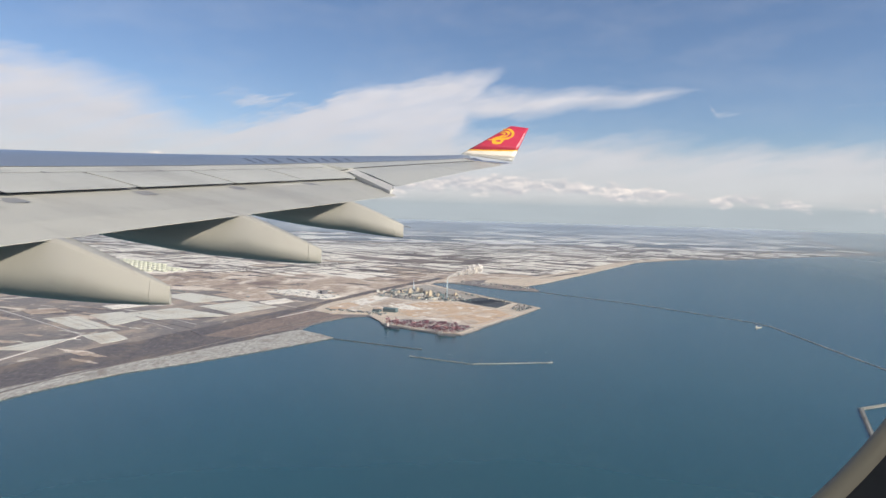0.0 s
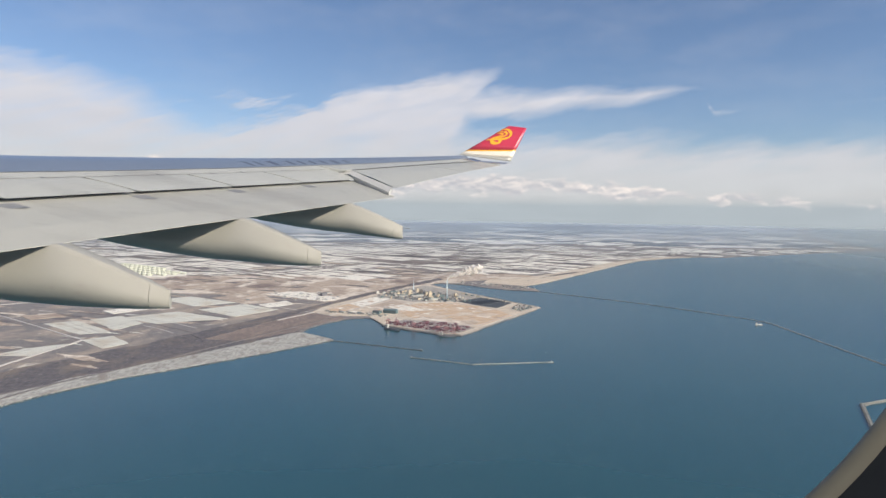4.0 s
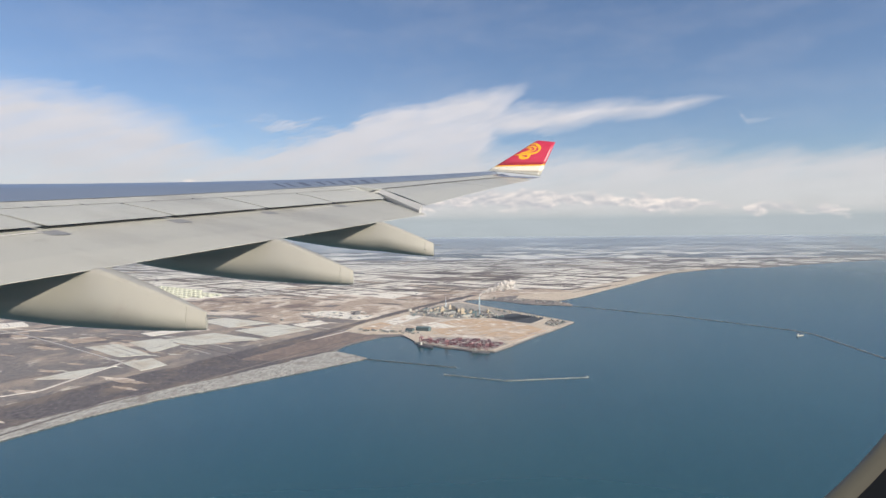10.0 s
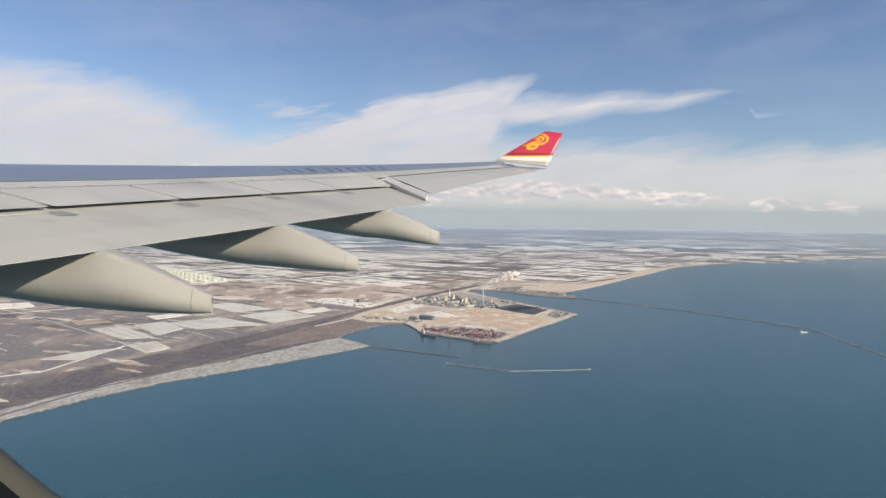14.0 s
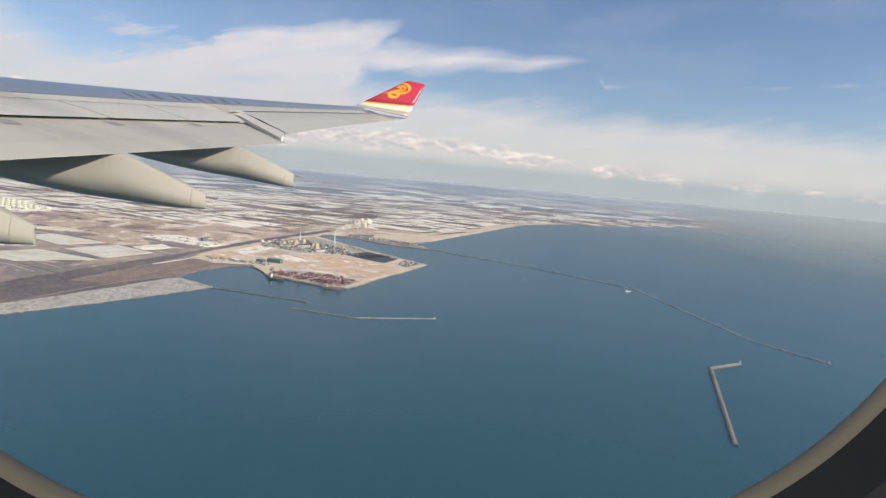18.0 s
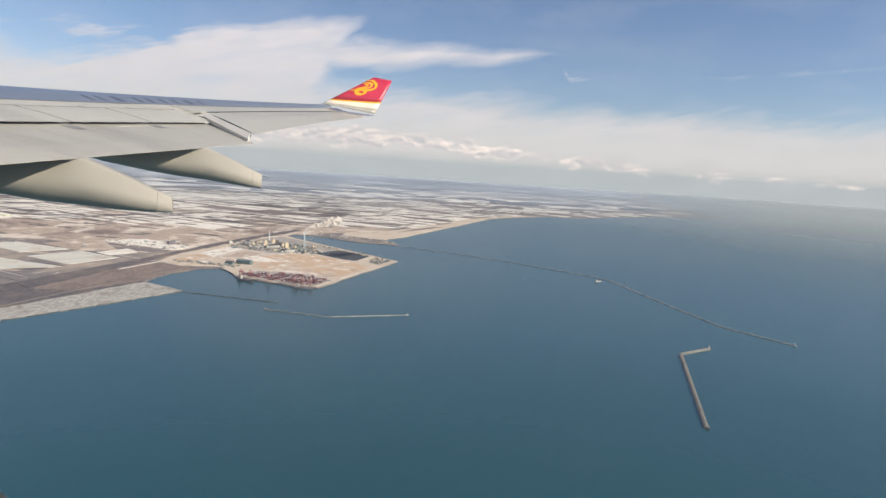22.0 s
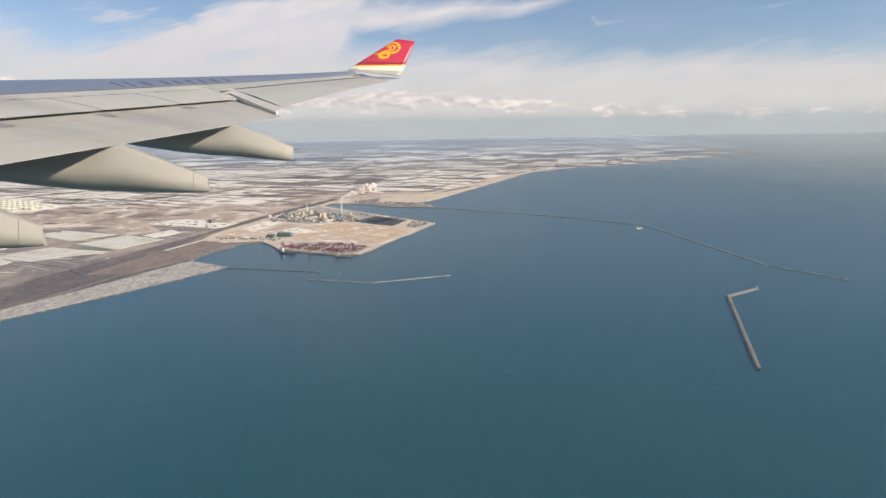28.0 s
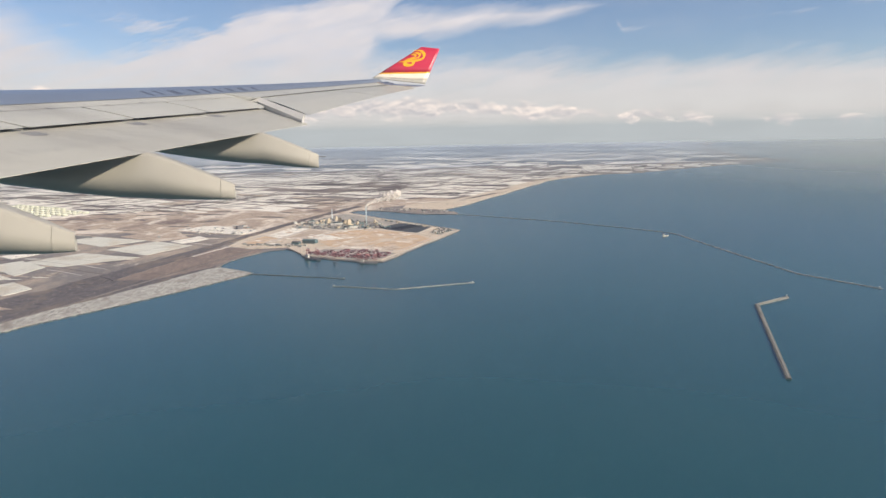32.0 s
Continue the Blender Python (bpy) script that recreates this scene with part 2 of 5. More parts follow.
M = {
    "water": mat("sea_water", (0.0125, 0.0725, 0.091), (0.0150, 0.0785, 0.096), 0.02, rough=0.26, bump=0.0, c3=(0.0115, 0.058, 0.078), scale3=0.0045, amount3=0.47, soft3=0.2, level=0.48, c4=(0.0225, 0.082, 0.093), scale4=0.003, amount4=0.48, detail4=2, soft4=0.15),
    # the sheen pales this ground at low angles, in place of haze
    "ground": mat("scrub_ground", (0.074, 0.070, 0.079), (0.180, 0.156, 0.149), 0.36, rough=0.95, bump=0.2, c3=(0.31, 0.248, 0.195), scale3=0.028, amount3=0.43, sheen=0.1, stretch=(1, 0.6, 1), turn=0.65, c4=(0.55, 0.495, 0.41), scale4=0.05, amount4=0.37),
    # blue-grey base tones carry part of the distance haze; pale patches are snow
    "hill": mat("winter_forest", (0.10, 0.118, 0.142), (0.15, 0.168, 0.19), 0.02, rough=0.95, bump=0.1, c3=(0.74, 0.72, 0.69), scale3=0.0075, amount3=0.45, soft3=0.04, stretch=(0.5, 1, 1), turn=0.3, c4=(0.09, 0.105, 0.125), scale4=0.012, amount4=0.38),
    "far_hill": mat("haze_tinted_forest", (0.15, 0.17, 0.195), (0.20, 0.22, 0.245), 0.02, rough=0.95, bump=0.1, c3=(0.60, 0.60, 0.59), scale3=0.0045, amount3=0.42, soft3=0.05, stretch=(0.5, 1, 1)),
    "tip": mat("polished_tip", (0.50, 0.44, 0.40), (0.55, 0.49, 0.44), 1.5, rough=0.22, metal=0.6, c3=(0.30, 0.28, 0.26), scale3=2.0, amount3=0.4, stretch=(0.3, 3, 1)),
    "snow": mat("field_snow", (0.60, 0.60, 0.535), (0.67, 0.665, 0.595), 0.25, rough=0.85, bump=0.1, c3=(0.54, 0.49, 0.40), scale3=0.05, amount3=0.42, spread=0.05),
    "far_snow": mat("plain_snow", (0.76, 0.725, 0.645), (0.84, 0.805, 0.72), 0.12, rough=0.85, c3=(0.56, 0.48, 0.39), scale3=0.03, amount3=0.33),
    "beach": mat("shore_snow", (0.25, 0.245, 0.225), (0.54, 0.53, 0.485), 0.55, rough=0.9, bump=0.4, c3=(0.25, 0.225, 0.20), scale3=0.12, amount3=0.40, stretch=(1, 0.5, 1), turn=0.9),
    "sand": mat("dry_sand", (0.51, 0.43, 0.335), (0.62, 0.54, 0.44), 0.12, rough=0.95, bump=0.1, c3=(0.62, 0.55, 0.46), scale3=0.03, amount3=0.42),
    "grass": mat("dry_grass", (0.47, 0.365, 0.265), (0.58, 0.46, 0.345), 0.2, rough=0.95, c3=(0.25, 0.18, 0.135), scale3=0.05, amount3=0.4),
    "scrub": mat("bare_scrub", (0.074, 0.070, 0.081), (0.170, 0.152, 0.154), 0.42, rough=0.95, bump=0.3, c3=(0.20, 0.165, 0.14), scale3=0.05, amount3=0.43, stretch=(1, 0.6, 1), turn=0.65),
    "plain_tan": mat("tan_plain", (0.35, 0.278, 0.225), (0.53, 0.44, 0.355), 0.25, rough=0.95, c3=(0.20, 0.155, 0.14), scale3=0.02, amount3=0.40, stretch=(1, 0.6, 1), turn=0.65, c4=(0.70, 0.63, 0.54), scale4=0.028, amount4=0.46),
    "plain_dark": mat("dark_plain", (0.215, 0.19, 0.182), (0.30, 0.262, 0.245), 0.12, rough=0.95, c3=(0.33, 0.275, 0.235), scale3=0.015, amount3=0.40),
    "weathered": mat("weathered_concrete", (0.27, 0.275, 0.25), (0.35, 0.35, 0.32), 0.6, rough=0.9, bump=0.2, c3=(0.14, 0.145, 0.135), scale3=0.15, amount3=0.4),
    "pier": mat("old_pier_concrete", (0.150, 0.148, 0.134), (0.205, 0.20, 0.18), 0.6, rough=0.9, bump=0.2, c3=(0.10, 0.10, 0.094), scale3=0.15, amount3=0.4),
    "brown": mat("brown_earth", (0.17, 0.14, 0.128), (0.30, 0.235, 0.20), 0.4, rough=0.95, c3=(0.17, 0.135, 0.125), scale3=0.06, amount3=0.42, stretch=(1, 0.5, 1), turn=0.3),
    "gravel": mat("orange_gravel", (0.50, 0.355, 0.235), (0.61, 0.46, 0.325), 0.25, rough=0.95, c3=(0.60, 0.52, 0.43), scale3=0.04, amount3=0.44, c4=(0.36, 0.24, 0.165), scale4=0.09, amount4=0.36),
    "road": mat("old_asphalt", (0.12, 0.11, 0.11), (0.17, 0.155, 0.15), 0.4, rough=0.9),
    "track": mat("snowy_track", (0.45, 0.42, 0.40), (0.58, 0.55, 0.52), 0.5, rough=0.9),
    "concrete": mat("harbour_concrete", (0.32, 0.30, 0.27), (0.42, 0.40, 0.36), 0.6, rough=0.9, bump=0.2, c3=(0.22, 0.21, 0.19), scale3=0.15, amount3=0.4),
    "rubble": mat("armour_stone", (0.24, 0.25, 0.24), (0.32, 0.325, 0.305), 1.5, rough=0.95, bump=0.6),
    "coal": mat("coal", (0.042, 0.05, 0.062), (0.075, 0.085, 0.098), 0.6, rough=0.8, bump=0.5),
    "container": mat("container_paint", (0.20, 0.085, 0.105), (0.26, 0.12, 0.135), 0.9, rough=0.6, spread=0.5),
    "container_b": mat("container_pale", (0.27, 0.21, 0.23), (0.36, 0.28, 0.29), 0.9, rough=0.6, spread=0.5),
    "crane": mat("crane_red", (0.26, 0.12, 0.13), (0.32, 0.155, 0.16), 0.8, rough=0.5),
    "tan_wall": mat("cream_cladding", (0.52, 0.44, 0.32), (0.60, 0.52, 0.39), 0.4, rough=0.7, spread=0.12),
    "pale_wall": mat("pale_cladding", (0.36, 0.355, 0.33), (0.46, 0.455, 0.42), 0.4, rough=0.7, spread=0.25),
    "teal_roof": mat("teal_metal_roof", (0.09, 0.15, 0.165), (0.13, 0.19, 0.20), 0.4, rough=0.5, spread=0.2),
    "dark_roof": mat("dark_roofing", (0.10, 0.10, 0.11), (0.16, 0.16, 0.17), 0.5, rough=0.8, spread=0.3),
    "steel": mat("pale_blue_steel", (0.50, 0.60, 0.64), (0.60, 0.68, 0.70), 0.5, rough=0.5),
    "tank": mat("tank_paint", (0.60, 0.61, 0.53), (0.68, 0.685, 0.60), 0.3, rough=0.6, spread=0.12),
    "tank_side": mat("tank_shell", (0.38, 0.40, 0.31), (0.45, 0.47, 0.37), 0.3, rough=0.6),
    "steam": mat("steam", (0.80, 0.77, 0.73), (0.86, 0.83, 0.79), 0.3, rough=1.0),
    # darker grey paint, with the reflected sky's blue mixed into the colour
    "wing_grey": mat("wing_box_grey", (0.150, 0.184, 0.245), (0.170, 0.204, 0.265), 0.8, rough=0.34, bump=0.02, c3=(0.128, 0.157, 0.212), scale3=0.4, amount3=0.42, stretch=(1, 0.3, 1), coat=0.3),
    "panel_grey": mat("light_panel_grey", (0.392, 0.400, 0.376), (0.420, 0.428, 0.402), 0.9, rough=0.45, bump=0.02, c3=(0.31, 0.31, 0.292), scale3=0.5, amount3=0.38, stretch=(0.4, 1, 1), spread=0.04, c4=(0.29, 0.29, 0.275), scale4=3.0, amount4=0.36),
    "flap_grey": mat("flap_grey", (0.360, 0.362, 0.334), (0.388, 0.390, 0.361), 0.8, rough=0.45, bump=0.02, c3=(0.285, 0.28, 0.26), scale3=0.45, amount3=0.4, stretch=(0.35, 1, 1), c4=(0.27, 0.265, 0.245), scale4=2.5, amount4=0.36),
    "fairing": mat("fairing_beige_grey", (0.362, 0.350, 0.308), (0.393, 0.380, 0.334), 0.7, coat=0.3, rough=0.3, bump=0.015, c3=(0.342, 0.325, 0.285), scale3=0.7, amount3=0.38, c4=(0.32, 0.30, 0.262), scale4=2.2, amount4=0.37),
    # grey with the slots' shade put into it
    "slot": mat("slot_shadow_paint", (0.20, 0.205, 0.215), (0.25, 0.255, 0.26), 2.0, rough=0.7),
    "bare": mat("bright_nose_metal", (0.75, 0.75, 0.74), (0.80, 0.80, 0.79), 2.0, rough=0.35, metal=0.3),
    "filler": mat("filler_grey", (0.50, 0.50, 0.485), (0.56, 0.56, 0.54), 2.0, rough=0.5),
    "mark": mat("dark_marking", (0.068, 0.088, 0.135), (0.085, 0.105, 0.155), 3.0, rough=0.5),
    # mid-grey of the flap's slanted patches, the hinge ticks and the skin seam
    "mark_grey": mat("wing_mark_grey", (0.19, 0.20, 0.215), (0.23, 0.235, 0.245), 3.0, rough=0.5),
    "red": mat("winglet_red", (0.50, 0.030, 0.068), (0.54, 0.036, 0.078), 1.5, rough=0.35, coat=0.2),
    "gold": mat("winglet_gold", (0.80, 0.42, 0.02), (0.84, 0.46, 0.03), 2.0, rough=0.35, coat=0.3),
    "white": mat("winglet_white", (0.70, 0.655, 0.565), (0.75, 0.70, 0.61), 1.5, rough=0.4, c3=(0.60, 0.56, 0.49), scale3=1.5, amount3=0.36),
    "lip": mat("window_trim", (0.37, 0.345, 0.28), (0.41, 0.385, 0.32), 30.0, rough=0.6),
    # near-black: the dim cabin's shade is put into the lining's colour
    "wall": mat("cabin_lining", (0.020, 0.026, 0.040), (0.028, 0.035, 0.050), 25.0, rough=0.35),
    "fuselage": mat("fuselage_white", (0.72, 0.72, 0.70), (0.78, 0.78, 0.76), 1.0, rough=0.35),
}


# ---- mesh helpers ----
def mesh(bm, name, material, smooth=False):
    bm.normal_update()
    me = bpy.data.meshes.new(name)
    bm.to_mesh(me)
    bm.free()
    me.materials.append(material)
    if smooth:
        for f in me.polygons:
            f.use_smooth = True
    return me


def part(name, bm, material, parent=None, label="", smooth=False):
    ob = new(name, mesh(bm, name, material, smooth))
    ob.parent = parent
    return tagged(ob, label)


def empty(name, place, label, category, group="", kind=""):
    ob = new(name)
    ob.matrix_world = Matrix.Translation(place) if not isinstance(place, Matrix) else place
    return tagged(ob, label, category, group, kind)


def box(bm, x0, x1, y0, y1, z0, z1):
    r = bmesh.ops.create_cube(bm, size=1)
    for v in r["verts"]:
        v.co = Vector(((x0 + x1) / 2 + v.co.x * (x1 - x0), (y0 + y1) / 2 + v.co.y * (y1 - y0), (z0 + z1) / 2 + v.co.z * (z1 - z0)))
    return r["verts"]


def loft(bm, rings, closed=True, caps=True, sharp=()):
    """Quads between rings of equal length; sharp: the points along which the surface is creased."""
    made = [[bm.verts.new(p) for p in ring] for ring in rings]
    n = len(made[0])
    for a, b in zip(made, made[1:]):
        for i in range(n if closed else n - 1):
            bm.faces.new((a[i], a[(i + 1) % n], b[(i + 1) % n], b[i]))
    if caps and closed:
        bm.faces.new(made[0][::-1])
        bm.faces.new(made[-1])
    bmesh.ops.recalc_face_normals(bm, faces=bm.faces)
    if sharp:
        for ring in (made[0], made[-1]):
            for i in range(n):
                e = bm.edges.get((ring[i], ring[(i + 1) % n]))
                if e:
                    e.smooth = False
        for a, b in zip(made, made[1:]):
            for i in sharp:
                bm.edges.get((a[i], b[i])).smooth = False
    return made


def site(x, y):
    """From the grid, where land is placed to fit the camera's view, to the world, stretched with distance."""
    f = 1 / (1 - 0.000113 * min(y, 1900))
    if y > 1900:
        f += (1 - f) * min(1.0, (y - 1900) / 3000)
    return x * f, y * f


def lay(x, y, z, turn=0):
    """A pose on the view-fitted land grid."""
    return pose(*site(x, y), z, 0, 0, turn)


def slab(points, z0, z1):
    """A flat plate over an outline on the view-fitted land grid, with straight sides."""
    bm = bmesh.new()
    points = [site(*p) for p in points]
    top_v = [bm.verts.new((x, y, z1)) for x, y in points]
    low_v = [bm.verts.new((x, y, z0)) for x, y in points]
    n = len(points)
    edges = [bm.edges.new((top_v[i], top_v[(i + 1) % n])) for i in range(n)]
    bmesh.ops.triangle_fill(bm, use_beauty=True, edges=edges)
    for i in range(n):
        bm.faces.new((top_v[i], low_v[i], low_v[(i + 1) % n], top_v[(i + 1) % n]))
    bmesh.ops.recalc_face_normals(bm, faces=bm.faces)
    return bm


def ribbon(points, width, z0, z1, base=None):
    """A strip along a line of points; base widens its foot."""
    base = base or width
    pts = [Vector((*site(*p), 0)) for p in points]
    rings = []
    for i, p in enumerate(pts):
        a, b = pts[max(i - 1, 0)], pts[min(i + 1, len(pts) - 1)]
        side = Vector((-(b - a).y, (b - a).x, 0)).normalized()
        if 0 < i < len(pts) - 1:
            side /= max(0.5, side.dot(Vector((-(pts[i + 1] - p).y, (pts[i + 1] - p).x, 0)).normalized()))
        rings.append([p + side * base / 2 + Vector((0, 0, z0)), p + side * width / 2 + Vector((0, 0, z1)),
                      p - side * width / 2 + Vector((0, 0, z1)), p - side * base / 2 + Vector((0, 0, z0))])
    bm = bmesh.new()
    loft(bm, rings)
    return bm


def inside(x, y, poly):
    hit = False
    for (x0, y0), (x1, y1) in zip(poly, poly[1:] + poly[:1]):
        if (y0 > y) != (y1 > y) and x < (x1 - x0) * (y - y0) / (y1 - y0) + x0:
            hit = not hit
    return hit


rng = random.Random(4)

# ---- sea and land ----
bm = bmesh.new()
rings = [0.0, 150, 300, 600, 1200, 2500, 4960]
prev = None
for r in rings[1:]:
    ring = [bm.verts.new((r * math.cos(a * math.tau / 96), r * math.sin(a * math.tau / 96), 0)) for a in range(96)]
    if prev:
        for i in range(96):
            bm.faces.new((prev[i], ring[i], ring[(i + 1) % 96], prev[(i + 1) % 96]))
    else:
        bm.faces.new(ring)
    prev = ring
sea = part("water", bm, M["water"])
tagged(sea, "calm deep blue open sea water", "sea", kind="structure")

COAST = [(-226, -300), (-216, 60), (-207, 160), (-204, 190), (-200.6, 203), (-194.5, 223), (-184.5, 249), (-170, 281), (-152, 310), (-126, 337), (-97, 371), (-70, 406)]
BASIN = [(-82, 418), (-94.6, 428), (-92, 446), (-84, 464), (-73, 481), (-60, 487), (-50, 474), (-46, 456)]
QUAY = [(-27.6, 441), (-9, 429), (7, 425), (72.5, 550), (53, 579), (34, 608), (13, 640), (-6, 670), (-20, 696)]
FAR_SHORE = [(-16, 712), (4, 706), (22, 692), (38, 673), (52, 664), (83, 655), (86, 664), (76, 696), (100, 728), (156, 825), (230, 954), (278, 1038), (340, 1104), (397, 1140), (460, 1152), (590, 1236), (743, 1333), (922, 1412),
             (950, 1432), (930, 1500), (960, 1700), (1200, 2300), (1700, 3300)]
edge = [(4940 * math.sin(radians(a)), 4940 * math.cos(radians(a))) for a in range(28, -96, -6)]
LAND = COAST + BASIN + QUAY + FAR_SHORE + edge + [(-2000, -300)]
ground = part("ground", slab(LAND, -0.5, 0.35), M["ground"])
tagged(ground, "flat brown winter coastal plain with thin snow", "ground", kind="structure")


def ridge(y0, x0, x1, height, depth, seed, key):
    bm = bmesh.new()
    rows_ = []
    nx, ny = 160, 12
    for j in range(ny + 1):
        v = j / ny
        row = []
        for i in range(nx + 1):
            u = i / nx
            x = x0 + (x1 - x0) * u
            y = y0 + depth * v + 0.10 * abs(x)
            fade = min(1, u * 8, (1 - u) * 8)
            h = math.sin(math.pi * v) * fade * height * (0.55 + 0.9 * noise.fractal(Vector((x * 0.0022 + seed, y * 0.0022, seed)), 1.0, 2.0, 5))
            row.append(bm.verts.new((x, y, max(0.1, 0.3 + h))))
        rows_.append(row)
    for a, b in zip(rows_, rows_[1:]):
        for i in range(nx):
            bm.faces.new((a[i], a[i + 1], b[i + 1], b[i]))
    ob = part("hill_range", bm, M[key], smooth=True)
    tagged(ob, "low wooded hills with snow, haze painted into their blue-grey", "hills", "far hills", "stuff")


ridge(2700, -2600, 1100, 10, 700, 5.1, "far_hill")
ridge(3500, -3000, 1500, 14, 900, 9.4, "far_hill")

# One thin level sheet stands in for haze over the far plain and the bay: painted opacity grows with distance from the
# seat, most of all over the open bay.
def haze_sheet(z, plain_colour, bay_colour):
    m = bpy.data.materials.new("haze")
    m.use_nodes = True
    nodes, links = m.node_tree.nodes, m.node_tree.links
    nodes.clear()

    def node(kind, *values):
        n = nodes.new(kind)
        for socket, v in zip(n.inputs, values):
            if isinstance(v, bpy.types.NodeSocket):
                links.new(v, socket)
            elif v is not None:
                socket.default_value = v
        return n

    def calc(op, p, q=0.0):
        n = node("ShaderNodeMath", p, q)
        n.operation = op
        return n.outputs[0]

    def ramp(value, lo, hi):
        n = node("ShaderNodeMapRange", value, lo, hi)
        n.interpolation_type = "SMOOTHSTEP"
        return n.outputs[0]

    at = node("ShaderNodeTexCoord").outputs["Object"]
    split = node("ShaderNodeSeparateXYZ", at)
    span = node("ShaderNodeVectorMath", at)
    span.operation = "LENGTH"
    d = span.outputs["Value"]
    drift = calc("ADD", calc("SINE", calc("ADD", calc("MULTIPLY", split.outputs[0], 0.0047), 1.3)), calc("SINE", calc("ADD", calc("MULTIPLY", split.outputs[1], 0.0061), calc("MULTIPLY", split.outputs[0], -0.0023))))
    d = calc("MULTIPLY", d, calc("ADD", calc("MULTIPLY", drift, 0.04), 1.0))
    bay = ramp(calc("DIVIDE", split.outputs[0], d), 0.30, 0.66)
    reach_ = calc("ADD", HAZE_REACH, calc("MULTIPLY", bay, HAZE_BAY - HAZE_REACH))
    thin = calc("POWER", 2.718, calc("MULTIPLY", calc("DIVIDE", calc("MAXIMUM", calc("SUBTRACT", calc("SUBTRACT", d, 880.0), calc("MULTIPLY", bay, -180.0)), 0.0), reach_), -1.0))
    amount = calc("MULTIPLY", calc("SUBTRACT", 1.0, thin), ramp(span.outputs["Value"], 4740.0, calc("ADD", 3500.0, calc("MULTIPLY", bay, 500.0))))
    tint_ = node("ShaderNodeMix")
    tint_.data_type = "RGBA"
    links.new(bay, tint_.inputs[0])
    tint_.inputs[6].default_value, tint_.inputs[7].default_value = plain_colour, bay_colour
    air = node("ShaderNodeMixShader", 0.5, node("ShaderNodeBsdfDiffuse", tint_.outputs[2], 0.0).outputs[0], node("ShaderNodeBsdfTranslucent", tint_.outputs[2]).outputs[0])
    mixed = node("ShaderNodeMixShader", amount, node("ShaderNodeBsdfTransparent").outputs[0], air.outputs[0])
    node("ShaderNodeOutputMaterial", mixed.outputs[0])
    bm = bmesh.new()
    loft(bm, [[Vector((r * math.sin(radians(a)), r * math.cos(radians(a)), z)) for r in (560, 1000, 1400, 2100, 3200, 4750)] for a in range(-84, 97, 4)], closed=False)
    tagged(part("haze_sheet", bm, m), "thin pale sheet standing in for haze over the far plain and bay", "haze", kind="structure")


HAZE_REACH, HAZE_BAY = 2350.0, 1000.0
haze_sheet(20.0, (0.72, 0.84, 0.96, 1), (0.75, 0.83, 0.84, 1))

# Fields lie on a grid turned along the coast.
FU, FV = Vector((0.79, -0.61)), Vector((0.61, 0.79))


def patch(cx, cy, lu, lv, seed, n=4, jag=0.08):
    """The outline of one field: a slanted rectangle with uneven sides."""
    r = random.Random(seed)
    corners = [(-1, -1), (1, -1), (1, 1), (-1, 1)]
    out = []
    for (a, b), (c, d) in zip(corners, corners[1:] + corners[:1]):
        for k in range(n):
            f = k / n
            u, v = a + (c - a) * f + r.uniform(-jag, jag), b + (d - b) * f + r.uniform(-jag, jag)
            p = Vector((cx, cy)) + FU * (u * lu / 2) + FV * (v * lv / 2)
            out.append((p.x, p.y))
    return out


def rough_poly(points, amp, step, seed):
    """An outline with its sides broken up by small uneven bends."""
    out = []
    for (x0, y0), (x1, y1) in zip(points, points[1:] + points[:1]):
        n = max(1, int(math.hypot(x1 - x0, y1 - y0) / step))
        for k in range(n):
            x, y = x0 + (x1 - x0) * k / n, y0 + (y1 - y0) * k / n
            q = Vector((x * 0.7 / step, y * 0.7 / step, seed))
            out.append((x + amp * noise.fractal(q, 1.0, 2.0, 3), y + amp * noise.fractal(q + Vector((9, 4, 0)), 1.0, 2.0, 3)))
    return out


def blob(cx, cy, lu, lv, seed, n=26):
    """The ragged outline of a natural patch, longer along the fields' rows."""
    out = []
    for k in range(n):
        a = k * math.tau / n
        q = Vector((1.7 * math.cos(a) + seed * 91, 1.7 * math.sin(a), seed * 37))
        r = 0.5 * (0.8 + 0.6 * noise.fractal(q, 1.0, 2.0, 4))
        p = Vector((cx, cy)) + Vector((0.93, -0.36)) * (r * lu * math.cos(a)) + Vector((0.36, 0.93)) * (r * lv * math.sin(a))
        out.append((p.x, p.y))
    return out


# The fields by their corners, and those under thinner snow.
SNOW_FIELDS = [[(-267, 442), (-252, 455), (-209, 417), (-226, 409)], [(-246, 460), (-232, 477), (-205, 450), (-212, 425)], [(-228, 470), (-202, 500), (-155, 473), (-196, 449)],
               [(-215, 392), (-203, 406), (-184, 386), (-192, 371)], [(-239, 349), (-231, 368), (-213, 384), (-219, 350)], [(-240, 562), (-223, 580), (-173, 550), (-200, 527)],
               [(-190, 511), (-164, 542), (-132, 517), (-154, 482)], [(-312, 591), (-295, 613), (-270, 590), (-291, 573)], [(-343, 556), (-324, 562), (-295, 533), (-304, 524)]]
THIN_FIELDS = [[(-153, 540), (-137, 564), (-126, 547), (-141, 527)], [(-203, 576), (-171, 611), (-142, 555), (-165, 543)], [(-164, 603), (-143, 631), (-95, 586), (-105, 565)],
               [(-162, 618), (-155, 649), (-101, 668), (-84, 640)], [(-257, 498), (-240, 518), (-228, 509), (-242, 485)], [(-380, 610), (-350, 626), (-322, 600), (-350, 586)],
               [(-420, 540), (-392, 560), (-370, 535), (-398, 515)], [(-300, 470), (-284, 484), (-268, 470), (-284, 456)]]


